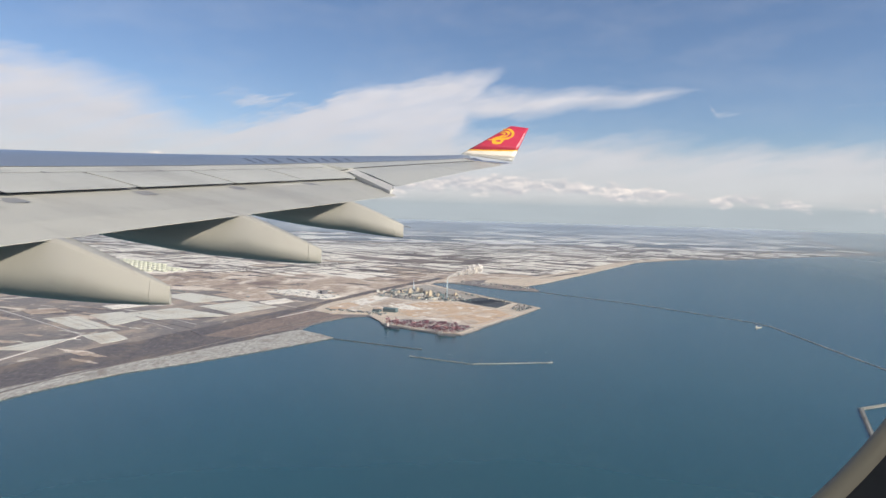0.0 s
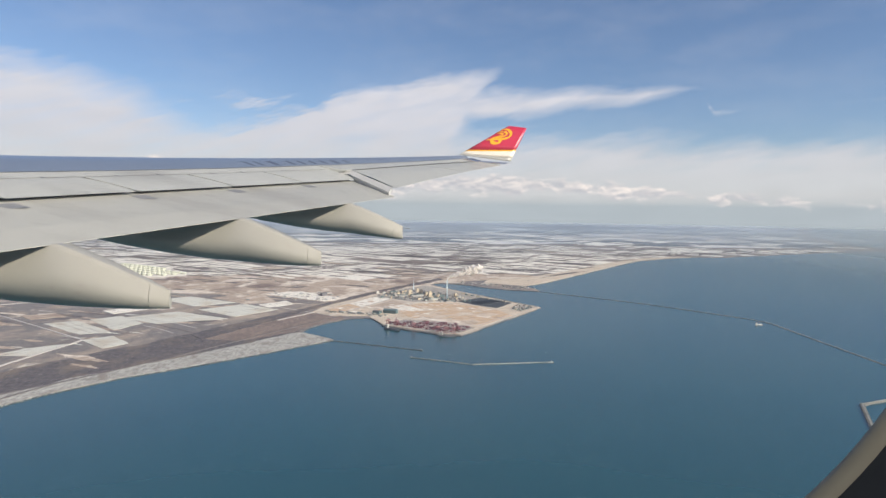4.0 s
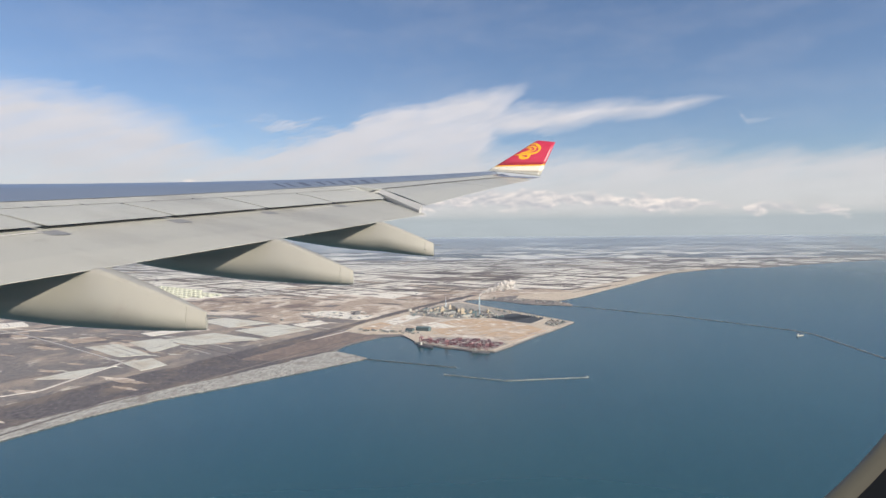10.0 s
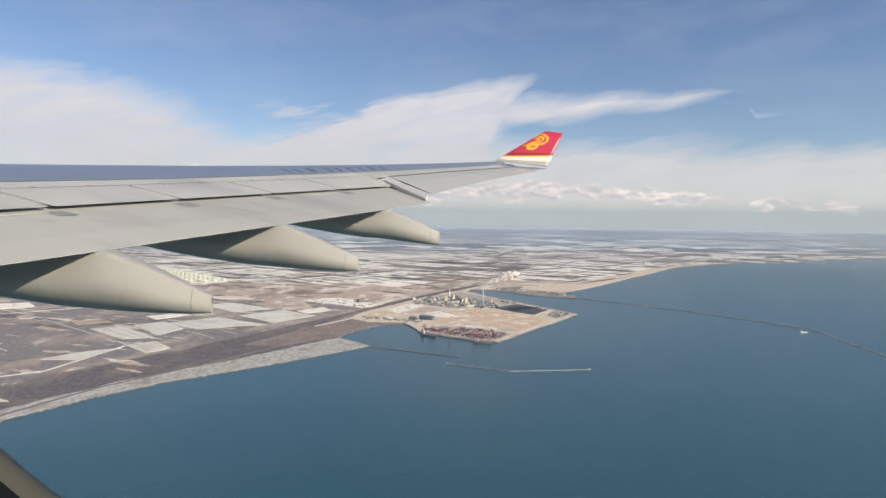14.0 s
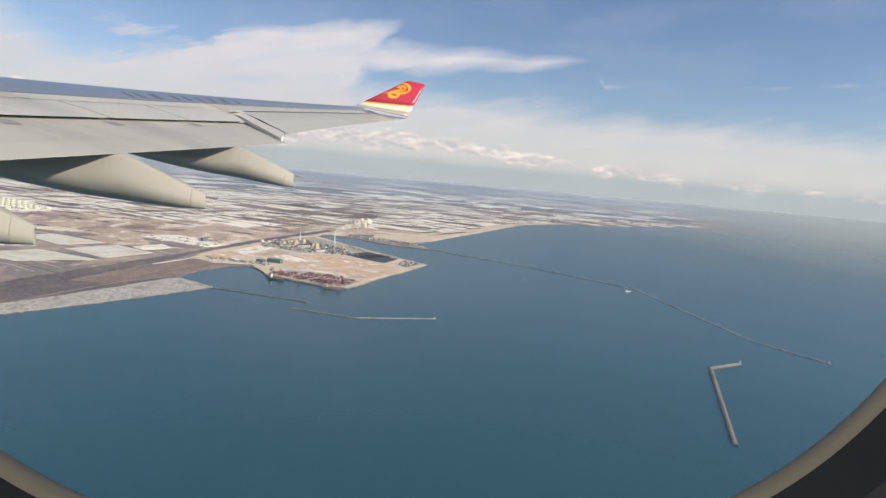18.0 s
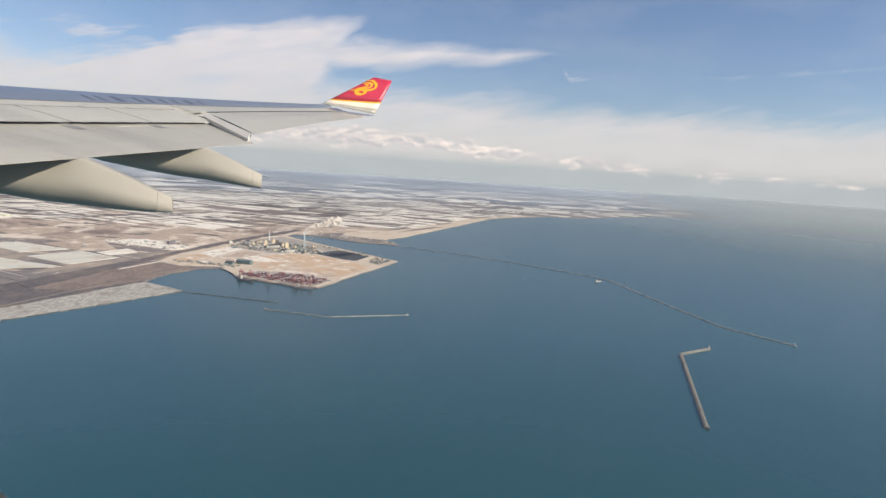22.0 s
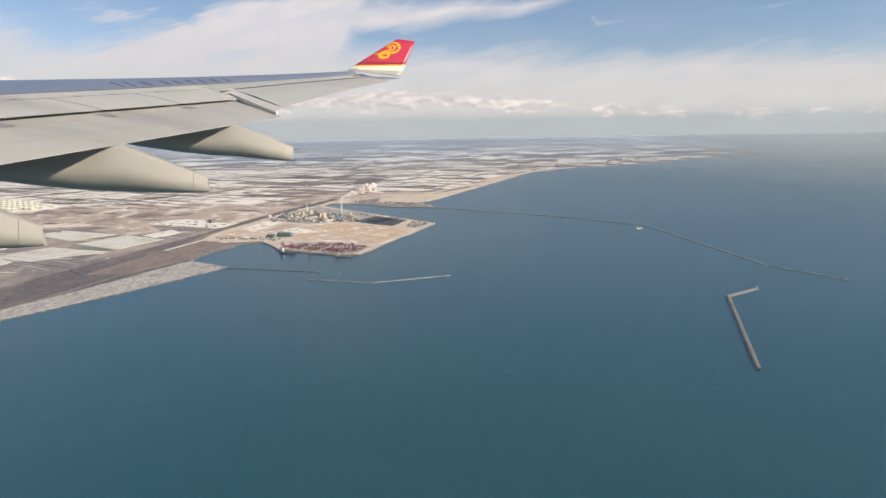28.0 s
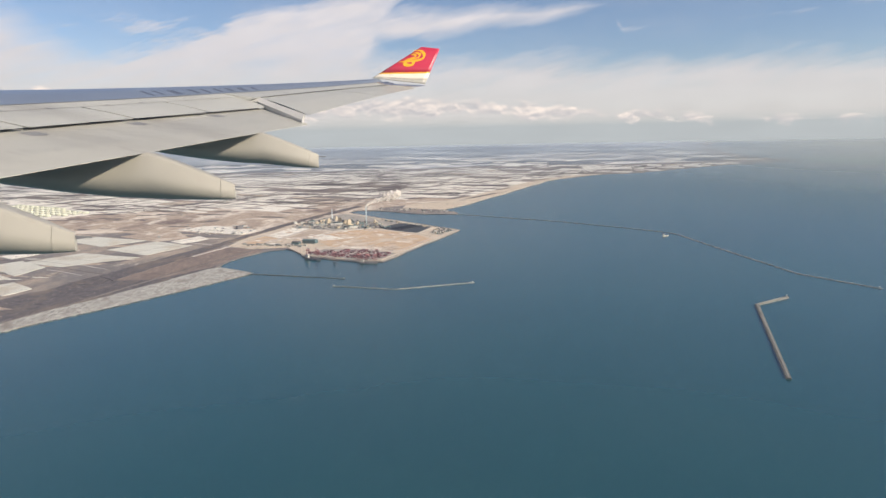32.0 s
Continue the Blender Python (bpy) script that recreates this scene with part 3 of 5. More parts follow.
def field(i, quad, material, label, group):
    f = part("snow_field", slab(rough_poly(quad, 0.9, 5, i * 3.7), 0.3, 0.5461 + 0.004 * i), M[material])
    tagged(f, label, "field", group)
    rf = random.Random(300 + i)
    a, b, c, d = (Vector(p) for p in quad)
    for k in range(rf.choice((1, 2, 3))):
        w_, end = rf.uniform(0.12, 0.88), rf.uniform(0.6, 0.97)
        p0, p1 = (a.lerp(b, w_), d.lerp(c, w_)) if rf.random() < 0.5 else (a.lerp(d, w_), b.lerp(c, w_))
        line = [p0.lerp(p1, q) + Vector((rf.uniform(-0.3, 0.3), rf.uniform(-0.3, 0.3))) for q in (0.03, 0.25, 0.5, 0.7 * end, end)]
        part("furrow", ribbon([(p.x, p.y) for p in line], rf.uniform(0.25, 0.55), 0.35, 0.566 + 0.004 * i), M["ground"], f, "thin brown furrow line")


for i, quad in enumerate(SNOW_FIELDS):
    field(i, quad, "snow", "white snow-covered farm field on the brown plain", "snow fields")
for i, quad in enumerate(THIN_FIELDS):
    field(9 + i, quad, ("far_snow", "plain_tan", "far_snow", "plain_tan")[i % 4], "pale field under thin snow on the brown plain", "thin snow fields")


def scatter(name, label, category, material, count, span, size, z, seed, jag=0.12, where=None, ragged=False):
    """Many far patches in one sheet-like object."""
    r = random.Random(seed)
    verts, faces = [], []
    made = 0
    tries = 0
    while made < count and tries < count * 8:
        tries += 1
        x, y = r.uniform(span[0], span[1]), r.uniform(span[2], span[3])
        if not inside(x, y, LAND) or (where and not where(x, y)):
            continue
        grow = 0.6 + 0.4 * max(0.4, y / 900)
        shape = (x, y, r.uniform(*size[0]) * grow, r.uniform(*size[1]) * grow, r.random())
        out = blob(*shape) if ragged else patch(*shape, 3, jag)
        if not all(inside(px, py, LAND) for px, py in out):
            continue
        k = len(verts)
        zz = z + 0.0004 * (made % 120)
        verts += [(*site(px, py), zz) for px, py in out]
        faces.append(list(range(k, k + len(out))))
        made += 1
    me = bpy.data.meshes.new(name)
    me.from_pydata(verts, [], faces)
    me.materials.append(M[material])
    return tagged(new(name, me), label, category, kind="stuff")


def mosaic(parcels, seed, where, z):
    """Farm parcels in rows along the coast's grid, parted by narrow strips: one object for each kind of cover."""
    r = random.Random(seed)
    made = {key: ([], []) for key in parcels}
    v = -200.0
    while v < 1750:
        dv, u = r.uniform(15, 44), -2000.0 + r.uniform(0, 40)
        while u < 140:
            du, gu, gv = r.uniform(22, 84), r.choice((1.5, 3, 4, 7)), r.choice((2, 3, 5, 8, 12))
            c = FU * (u + du / 2) + FV * (v + dv / 2)
            if where(c.x, c.y):
                n_ = noise.fractal(Vector((c.x * 0.0045, c.y * 0.0045, seed)), 1.0, 2.0, 3) * 0.55 + r.uniform(0, 1)
                far = min(1.0, max(0.0, (c.y - 740) / 260))
                key = "snow" if n_ > 0.40 - 0.26 * far else ("tan" if n_ > 0.22 - 0.12 * far else "")
                if key:
                    w, h = du - gu, dv - gv
                    pts = []
                    for a, b in ((0, 0), (0.35, 0), (0.7, 0), (1, 0), (1, 0.5), (1, 1), (0.6, 1), (0.3, 1), (0, 1), (0, 0.5)):
                        p = FU * (u + w * a + r.uniform(-4, 4)) + FV * (v + h * b + r.uniform(-2.5, 2.5))
                        pts.append((p.x, p.y))
                    if all(inside(x, y, LAND) for x, y in pts[::3]):
                        verts, faces = made[key]
                        faces.append(list(range(len(verts), len(verts) + 10)))
                        verts += [(*site(x, y), z) for x, y in pts]
            u += du
        v += dv
    for key, (name, label, material) in parcels.items():
        me = bpy.data.meshes.new(name)
        me.from_pydata(made[key][0], [], made[key][1])
        me.materials.append(M[material])
        tagged(new(name, me), label, "fields", kind="stuff")


FAR_PLAIN = [(-1700, 700), (-460, 715), (-300, 735), (-160, 755), (-60, 790), (60, 800), (112, 770), (156, 829), (230, 958), (278, 1042), (397, 1144), (590, 1240), (743, 1337), (915, 1416), (700, 1500), (300, 1520), (-600, 1520), (-2400, 1520)]
tagged(part("plain", slab(rough_poly(FAR_PLAIN, 5, 30, 2.0), 0.3, 0.40), M["plain_dark"]), "wide brown plain under far snowy parcels", "ground", kind="structure")
TAN = [(-520, 610), (-400, 585), (-300, 592), (-210, 600), (-150, 590), (-112, 560), (-78, 600), (-52, 660), (-22, 700), (40, 752), (120, 796), (70, 840), (-60, 815), (-160, 775), (-300, 755), (-520, 735)]
tagged(part("tan_plain", slab(rough_poly(TAN, 12, 16, 4.0), 0.3, 0.44), M["plain_tan"]), "tan dry grassland with thin snow and brown scrub", "ground", kind="structure")
mosaic({"snow": ("snowy_plain", "broad snow-covered fields of the far plain", "far_snow"), "tan": ("tan_fields", "tan stubble fields of the far plain", "sand")}, 5,
       lambda x, y: 745 - 0.06 * x < y < 1390 and x > -0.8 * y and not (x > -60 and y < 830), 0.462)
scatter("far_clearings", "pale snowy clearings among far woods", "fields", "far_snow", 150, (-1800, 1050, 1400, 2150), ((20, 80), (14, 46)), 0.50, 15, 0.25)
scatter("far_slopes", "small bright snowy slopes on the distant hills", "fields", "far_snow", 110, (-2000, 1500, 1500, 2680), ((16, 60), (12, 40)), 0.53, 41, 0.3, lambda x, y: x < 700 + 0.42 * (y - 1500), True)
scatter("dark_woodlots", "dark ragged strips of bare wood between snowy fields", "woods", "scrub", 190, (-1250, 720, 740, 1420), ((24, 120), (5, 22)), 0.56, 6, 0.2, lambda x, y: (y > 800 or x < -160) and x > -0.8 * y, True)
scatter("field_thickets", "small dark clumps of scrub across the snowy plain", "scrub", "scrub", 620, (-1000, 600, 640, 1500), ((6, 26), (2, 7)), 0.60, 36, 0.2, lambda x, y: (y > 790 or x < -150) and x > -0.8 * y, True)
scatter("shelter_belts", "dark tree belts across the snowy plain", "woods", "scrub", 300, (-1250, 720, 740, 1500), ((2.5, 6), (24, 110)), 0.62, 26, 0.2, lambda x, y: (y > 800 or x < -160) and x > -0.8 * y)
scatter("dry_grass_patches", "tan dry grass patches with thin snow", "grass", "plain_tan", 130, (-430, -70, 200, 700), ((16, 60), (5, 13)), 0.37, 7, 0.3, lambda x, y: x < -185 + (y - 300) * 0.36, True)
scatter("thin_snow_patches", "thin uneven snow patches on brown ground", "snow", "snow", 80, (-460, -100, 180, 740), ((8, 36), (1.5, 5)), 0.39, 9, 0.4, lambda x, y: x < -200 + (y - 300) * 0.36, True)
scatter("scrub_patches", "dark bare scrub patches on the plain", "scrub", "scrub", 150, (-560, -60, 420, 860), ((10, 50), (4, 14)), 0.445, 8, 0.4, lambda x, y: x < -190 + (y - 300) * 0.30, True)
r_ = random.Random(55)
for k in range(26):
    d_ = FV if k % 2 else FU
    base = Vector((r_.uniform(-400, -120), r_.uniform(330, 620)))
    if base.x > -190 + (base.y - 300) * 0.30:
        continue
    reach_ = r_.uniform(14, 60)
    line = [base + d_ * (reach_ * q) + Vector((r_.uniform(-0.9, 0.9), r_.uniform(-0.9, 0.9))) for q in (-1, -0.6, -0.2, 0.2, 0.6, 1)]
    tagged(part("ditch", ribbon([(p.x, p.y) for p in line], r_.uniform(0.4, 0.9), 0.3, 0.455 + 0.002 * k), M["scrub" if k % 4 else "track"]), "dark ditch line between farm fields", "ditch", "field ditches", "structure")
COASTAL = [(-220, 60), (-214, 162), (-210, 196), (-201, 238), (-187, 280), (-164, 318), (-139, 352), (-117, 385), (-97, 420), (-104, 470), (-122, 500), (-150, 440), (-182, 372), (-212, 318), (-236, 262), (-262, 190), (-280, 60)]
tagged(part("coastal_scrub", slab(rough_poly(COASTAL, 7, 9, 6.0), 0.3, 0.362), M["scrub"]), "dark purple-brown scrub behind the beach", "scrub", kind="structure")
tagged(part("brown_field", slab(rough_poly([(-99, 428), (-95, 446), (-87, 466), (-76, 484), (-84, 499), (-104, 508), (-118, 488), (-126, 462), (-144, 430), (-148, 402), (-124, 398)], 3.5, 6, 9.0), 0.3, 0.385), M["brown"]), "bare pinkish-brown field beside the harbour basin", "field", kind="structure")

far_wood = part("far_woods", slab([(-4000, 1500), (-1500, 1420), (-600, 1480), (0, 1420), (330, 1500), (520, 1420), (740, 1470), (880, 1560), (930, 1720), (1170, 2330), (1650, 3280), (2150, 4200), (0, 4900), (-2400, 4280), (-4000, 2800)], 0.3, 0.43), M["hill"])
tagged(far_wood, "distant winter woods and farmland, haze painted into their blue-grey", "woods", kind="stuff")
INNER = [(-218, 100), (-214, 162), (-211, 190), (-203, 232), (-190, 272), (-170, 312), (-146, 346), (-122, 384), (-99, 424)]
inner_line = [(x0 + (x1 - x0) * k / 8, y0 + (y1 - y0) * k / 8) for (x0, y0), (x1, y1) in zip(INNER[::-1], INNER[-2::-1] + [(-222, 20)]) for k in range(8)]
beach = part("beach", slab([(-226, -200), (-216.5, 60)] + COAST[2:] + [(-81, 417), (-93, 427)] + [(x + 2.6 * noise.noise(Vector((x * 0.2, y * 0.2, 3))) , y) for x, y in inner_line] + [(-228, -200)], 0.2, 0.47), M["beach"])
tagged(beach, "snow-covered grey shingle beach along the sea", "beach", kind="structure")
far_beach = part("sand_shore", slab([(76, 697), (100, 728), (156, 825), (230, 954), (278, 1038), (340, 1104), (397, 1140), (380, 1150), (322, 1114), (258, 1046), (204, 960), (128, 836), (74, 765), (40, 752), (34, 722), (60, 704)], 0.2, 0.60), M["sand"])
tagged(far_beach, "pale sandy shore along the far bay", "beach", kind="structure")
belt = part("wooded_belt", slab(rough_poly([(-146, 400), (-137, 424), (-119, 478), (-95, 555), (-57, 648), (-27, 705), (-8, 747), (-14, 756), (-51, 681), (-86, 599), (-116, 518), (-141, 462), (-160, 414)], 2.0, 7, 8.0), 0.3, 0.62), M["scrub"])
tagged(belt, "long dark belt of bare trees along the coast", "woods", kind="stuff")
for name, pts, w, key, label in (
        ("road", [(-310, 252), (-286, 272), (-263, 289), (-240, 306), (-220, 325), (-214, 392)], 1.6, "track", "pale snowy farm road"),
        ("road", [(-214, 392), (-270, 436), (-338, 488), (-420, 540)], 1.3, "track", "pale snowy farm road"),
        ("road", [(-390, 475), (-362, 503), (-311, 553), (-240, 610)], 2.0, "track", "pale snowy farm road"),
        ("railway", [(-208, 160), (-199, 210), (-188, 258), (-175, 298), (-149, 345), (-112, 426), (-84, 484), (-60, 538), (-36, 600)], 1.4, "road", "dark railway line behind the beach"),
        ("road", [(-120, 470), (-96, 520), (-70, 575)], 1.5, "track", "pale harbour approach road")):
    tagged(part(name, ribbon(pts, w, 0.3, 0.66), M[key]), label, "road", kind="structure")

r_ = random.Random(12)
verts, faces = [], []
for (x0, y0), (x1, y1) in zip(COAST[2:], COAST[3:]):
    n = int(math.hypot(x1 - x0, y1 - y0) / 1.1)
    for k in range(n):
        f = k / n
        if r_.random() < 0.35:
            continue
        cx, cy, q, a = x0 + (x1 - x0) * f + r_.uniform(-0.5, 0.9), y0 + (y1 - y0) * f + r_.uniform(-0.9, 0.3), r_.uniform(0.25, 0.6), r_.uniform(0, 3)
        i0 = len(verts)
        cx, cy = site(cx, cy)
        verts += [(cx + q * math.cos(a + j * math.pi / 2), cy + q * math.sin(a + j * math.pi / 2), -0.1) for j in range(4)] + [(cx, cy, q * 1.1 + 0.2)]
        faces += [(i0 + j, i0 + (j + 1) % 4, i0 + 4) for j in range(4)]
me = bpy.data.meshes.new("shore_blocks")
me.from_pydata(verts, [], faces)
me.materials.append(M["weathered"])
tagged(new("shore_blocks", me), "pale concrete armour blocks along the waterline", "blocks", kind="stuff")

def thicket(name, label, count, area, lo, hi, seed):
    """Many small bare trees as uneven four-sided crowns in one object."""
    r = random.Random(seed)
    xs, ys = [p[0] for p in area], [p[1] for p in area]
    verts, faces = [], []
    while len(verts) < count * 5:
        x, y = r.uniform(min(xs), max(xs)), r.uniform(min(ys), max(ys))
        if not inside(x, y, area):
            continue
        x, y = site(x, y)
        h, w, a, i0 = r.uniform(lo, hi), r.uniform(0.5, 0.9) * hi * 0.6, r.uniform(0, 3), len(verts)
        verts += [(x + w * math.cos(a + j * math.pi / 2), y + w * math.sin(a + j * math.pi / 2), 0.3 + 0.2 * r.random()) for j in range(4)] + [(x + r.uniform(-0.2, 0.2), y, 0.5 + h)]
        faces += [(i0 + j, i0 + (j + 1) % 4, i0 + 4) for j in range(4)]
    me_ = bpy.data.meshes.new(name)
    me_.from_pydata(verts, [], faces)
    me_.materials.append(M["scrub"])
    tagged(new(name, me_), label, "trees", kind="stuff")


thicket("bare_trees", "dense bare winter trees of the coastal belt", 2200, [(-160, 370), (-137, 424), (-119, 478), (-95, 555), (-57, 648), (-27, 703), (-51, 681), (-86, 599), (-116, 518), (-141, 462), (-170, 396)], 0.15, 0.38, 31)
thicket("scrub_trees", "scattered low bare trees on the plain", 900, [(-520, 300), (-215, 180), (-200, 300), (-160, 420), (-120, 540), (-130, 600), (-330, 640), (-520, 640)], 0.2, 0.5, 32)
thicket("plain_trees", "rows of bare trees on the far plain", 1500, [(-700, 650), (-60, 690), (60, 760), (200, 950), (260, 1300), (-900, 1300)], 0.4, 1.1, 33)
r_ = random.Random(21)
for k in range(16):
    base = Vector((-480 + 62 * k, 900 + r_.uniform(-60, 60)))
    d = FV if k % 2 else FU
    p0, p1 = base - d * r_.uniform(120, 260), base + d * r_.uniform(120, 300)
    pts = [(p0 + (p1 - p0) * f / 6) for f in range(7)]
    pts = [(p.x, p.y) for p in pts if inside(p.x, p.y, LAND) and p.y > 740]
    if len(pts) > 2:
        tagged(part("road", ribbon(pts, 1.4, 0.4, 0.70 + 0.004 * k), M["road" if k % 3 else "track"]), "straight country road across the snowy plain", "road", "country roads", "structure")

# ---- breakwaters ----


def breakwater(pts, w, h, label, deck="weathered", parapet="concrete"):
    top_e = empty("breakwater", (0, 0, 0), label, "breakwater", "harbour breakwaters")
    part("deck", ribbon(pts, w, -0.4, h, w * 1.15), M[deck], top_e)
    a = [(x, y) for x, y in pts]
    part("parapet", ribbon(a, w * 0.22, h - 0.1, h + 0.10 * w), M[parapet], top_e, "low concrete parapet")
    part("rubble_foot", ribbon(pts, w * 1.25, -0.5, 0.16 * h, w * 1.6), M["rubble"], top_e, "dark rubble foot at the waterline")
    return top_e


breakwater([(133, 199), (174.5, 288), (196, 298.5)], 1.5, 0.55, "bent grey-brown concrete breakwater standing in open water", "pier", "weathered")
breakwater([(-21.5, 363.5), (11.5, 349.5), (54.5, 358)], 0.75, 0.3, "bent grey breakwater off the container quay", "weathered", "weathered")
breakwater([(-71, 404.5), (-15.5, 381)], 0.7, 0.28, "straight dark breakwater at the end of the beach", "pier", "pier")
breakwater([(80, 659), (163, 584), (204, 534), (224, 508), (230.5, 492), (231, 412), (232.3, 346), (250.5, 306)], 1.35, 0.22, "long grey main breakwater of the harbour", "concrete")


def beacon(x, y, z, h):
    b = empty("harbour_beacon", lay(x, y, z), "small white harbour beacon on the breakwater head", "beacon", "harbour beacons")
    bm = bmesh.new()
    bmesh.ops.create_cone(bm, segments=12, radius1=0.22 * h, radius2=0.14 * h, depth=h * 0.8, cap_ends=True, matrix=Matrix.Translation((0, 0, h * 0.4)))
    part("tower", bm, M["pale_wall"], b)
    bm = bmesh.new()
    bmesh.ops.create_cone(bm, segments=12, radius1=0.12 * h, radius2=0.02 * h, depth=h * 0.2, cap_ends=True, matrix=Matrix.Translation((0, 0, h * 0.9)))
    part("lantern", bm, M["crane"], b)


beacon(195.5, 298.3, 0.55, 1.5)
beacon(250, 307, 0.22, 1.4)
beacon(53.5, 357.8, 0.29, 0.9)
beacon(-20.7, 363.2, 0.29, 0.9)
beacon(-16.4, 381.4, 0.27, 0.8)


def ship(name, x, y, turn, length, hull, label):
    s = empty(name, lay(x, y, 0, turn), label, "ship")
    w = length * 0.16
    bm = bmesh.new()
    prof = [(-0.5, 0.8), (-0.3, 1.0), (0.2, 1.0), (0.38, 0.6), (0.5, 0.02)]
    loft(bm, [[Vector((p * length, -w / 2 * q, z)) for z in (-0.3,)] + [Vector((p * length, -w / 2 * q, length * 0.09)), Vector((p * length, w / 2 * q, length * 0.09)), Vector((p * length, w / 2 * q, -0.3))] for p, q in prof])
    part("hull", bm, hull, s)
    bm = bmesh.new()
    box(bm, -0.42 * length, -0.27 * length, -w * 0.4, w * 0.4, length * 0.09, length * 0.24)
    part("bridge", bm, M["pale_wall"], s)
    bm = bmesh.new()
    box(bm, -0.40 * length, -0.36 * length, -w * 0.12, w * 0.12, length * 0.24, length * 0.30)
    part("funnel", bm, M["crane"], s)


ship("work_vessel", 219, 486, 25, 7, M["pale_wall"], "small pale work vessel moored at the breakwater")
ship("cargo_ship", -38, 443, -37, 14, M["dark_roof"], "dark cargo ship at the container quay")
ship("cargo_ship", -2, 423.6, -14, 12, M["dark_roof"], "dark container ship at the quay")

# ---- harbour ground ----
YARD = [(-46, 460), (-27, 445), (-9, 432), (6, 428.5), (70, 550), (51, 577), (32, 606), (11, 638), (-8, 668), (-22, 692), (-44, 665), (-72, 602), (-96, 548), (-104, 508), (-86, 492), (-60, 494)]
tagged(part("yard", slab(YARD, 0.3, 0.68), M["sand"]), "tan harbour yard of sand and concrete", "yard", kind="structure")
quay = empty("quay_wall", (0, 0, 0), "pale concrete quay wall round the harbour pier", "quay", kind="structure")
part("coping", ribbon([(-46.5, 457.5), (-27.2, 442.8), (-8.6, 430.6), (6.2, 426.8), (71, 550), (52.6, 577.5), (34, 606)], 1.1, -0.3, 0.80), M["concrete"], quay)
for pts, z, key, nm, lab, cat in (
        ([(-45, 462), (-27, 447.5), (-9, 434.5), (5, 431), (16, 452), (-4, 472), (-32, 480)], 0.74, "concrete", "container_yard", "grey paved container yard", "yard"),
        ([(-40, 512), (-28, 486), (22, 462), (46, 506), (34, 536), (4, 572), (-30, 560)], 0.745, "gravel", "bare_lot", "bare orange-tan lot of dry grass", "lot"),
        ([(-97, 518), (-83, 551), (-70, 533), (-83, 503)], 0.75, "gravel", "bare_lot", "bare orange-tan lot of dry grass", "lot"),
        ([(-82, 553), (-68, 595), (-51, 585), (-70, 536)], 0.752, "far_snow", "snowy_lot", "snow-covered open lot", "lot"),
        ([(-66, 534), (-48, 580), (-36, 566), (-54, 520)], 0.754, "plain_tan", "trodden_lot", "tan trodden lot with thin snow", "lot"),
        ([(-50, 540), (-34, 516), (-20, 524), (-38, 552)], 0.757, "far_snow", "snowy_lot", "snow-covered open lot", "lot"),
        ([(-26, 484), (14, 463), (20, 472), (-22, 494)], 0.758, "plain_tan", "trodden_lot", "brown trodden strip of the yard", "lot"),
        ([(34, 540), (47, 518), (54, 528), (44, 552)], 0.76, "sand", "pier_lot", "pale open lot beside the coal yard", "lot"),
        ([(46, 537), (54, 524), (68, 548), (55, 561)], 0.762, "concrete", "pier_lot", "grey paved lot at the pier head", "lot"),
        ([(-68, 598), (-46, 652), (-26, 684), (8, 636), (28, 605), (2, 578), (-30, 568)], 0.765, "concrete", "plant_yard", "dark paved yard of the power plant", "yard"),
        ([(4, 577), (27, 602), (51, 572), (37, 541), (20, 556)], 0.77, "coal", "coal_yard", "black coal storage yard", "yard")):
    tagged(part(nm, slab(pts, 0.5, z), M[key]), lab, cat, kind="structure")
for pts, w in (([(-44, 486), (-24, 484), (18, 460), (48, 516)], 1.2), ([(-92, 548), (-66, 562), (-34, 562), (2, 576)], 1.2), ([(-88, 492), (-70, 534), (-50, 590)], 1.4), ([(-64, 500), (-40, 540), (-30, 566)], 1.0)):
    tagged(part("road", ribbon(pts, w, 0.6, 0.80), M["track"]), "pale harbour road across the yard", "road", kind="structure")

r_ = random.Random(77)
for k, (key, nm, lab) in enumerate((("far_snow", "yard_snow", "thin snow drifts on the harbour yard"), ("gravel", "yard_gravel", "orange-tan bare gravel on the harbour yard"), ("plain_tan", "yard_scrub", "brown trodden ground on the harbour yard"))):
    verts, faces = [], []
    while len(faces) < 48:
        x, y = r_.uniform(-95, 60), r_.uniform(450, 600)
        if not inside(x, y, [(-50, 500), (-26, 488), (20, 466), (44, 510), (30, 536), (0, 566), (-40, 560), (-70, 585), (-90, 540), (-88, 506)]):
            continue
        pts = patch(x, y, r_.uniform(6, 26), r_.uniform(1.0, 4.0), r_.random(), 3, 0.15)
        pts = [(x + (px - x) * 0.62 + (py - y) * 0.5, y + (py - y) * 0.62 + (px - x) * 0.2) for px, py in pts]
        faces.append(list(range(len(verts), len(verts) + len(pts))))
        verts += [(*site(px, py), 0.772 + 0.004 * k + 0.00008 * len(faces)) for px, py in pts]
    me = bpy.data.meshes.new(nm)
    me.from_pydata(verts, [], faces)
    me.materials.append(M[key])
    tagged(new(nm, me), lab, "ground", kind="stuff")

# pale kerbed edges between the lots
for pts, w in (([(-32, 562), (4, 573), (20, 553), (36, 538)], 0.9), ([(22, 460.5), (47, 506), (56, 522)], 0.8), ([(-30, 487), (-8, 530), (2, 566)], 0.55), ([(36, 538), (46, 554), (52, 566)], 0.8), ([(-6, 476), (12, 512), (34, 536)], 0.5)):
    tagged(part("lot_edge", ribbon(pts, w, 0.6, 0.806), M["snow"]), "thin snowed-in edge strip between harbour lots", "lot edge", "lot edges", "structure")

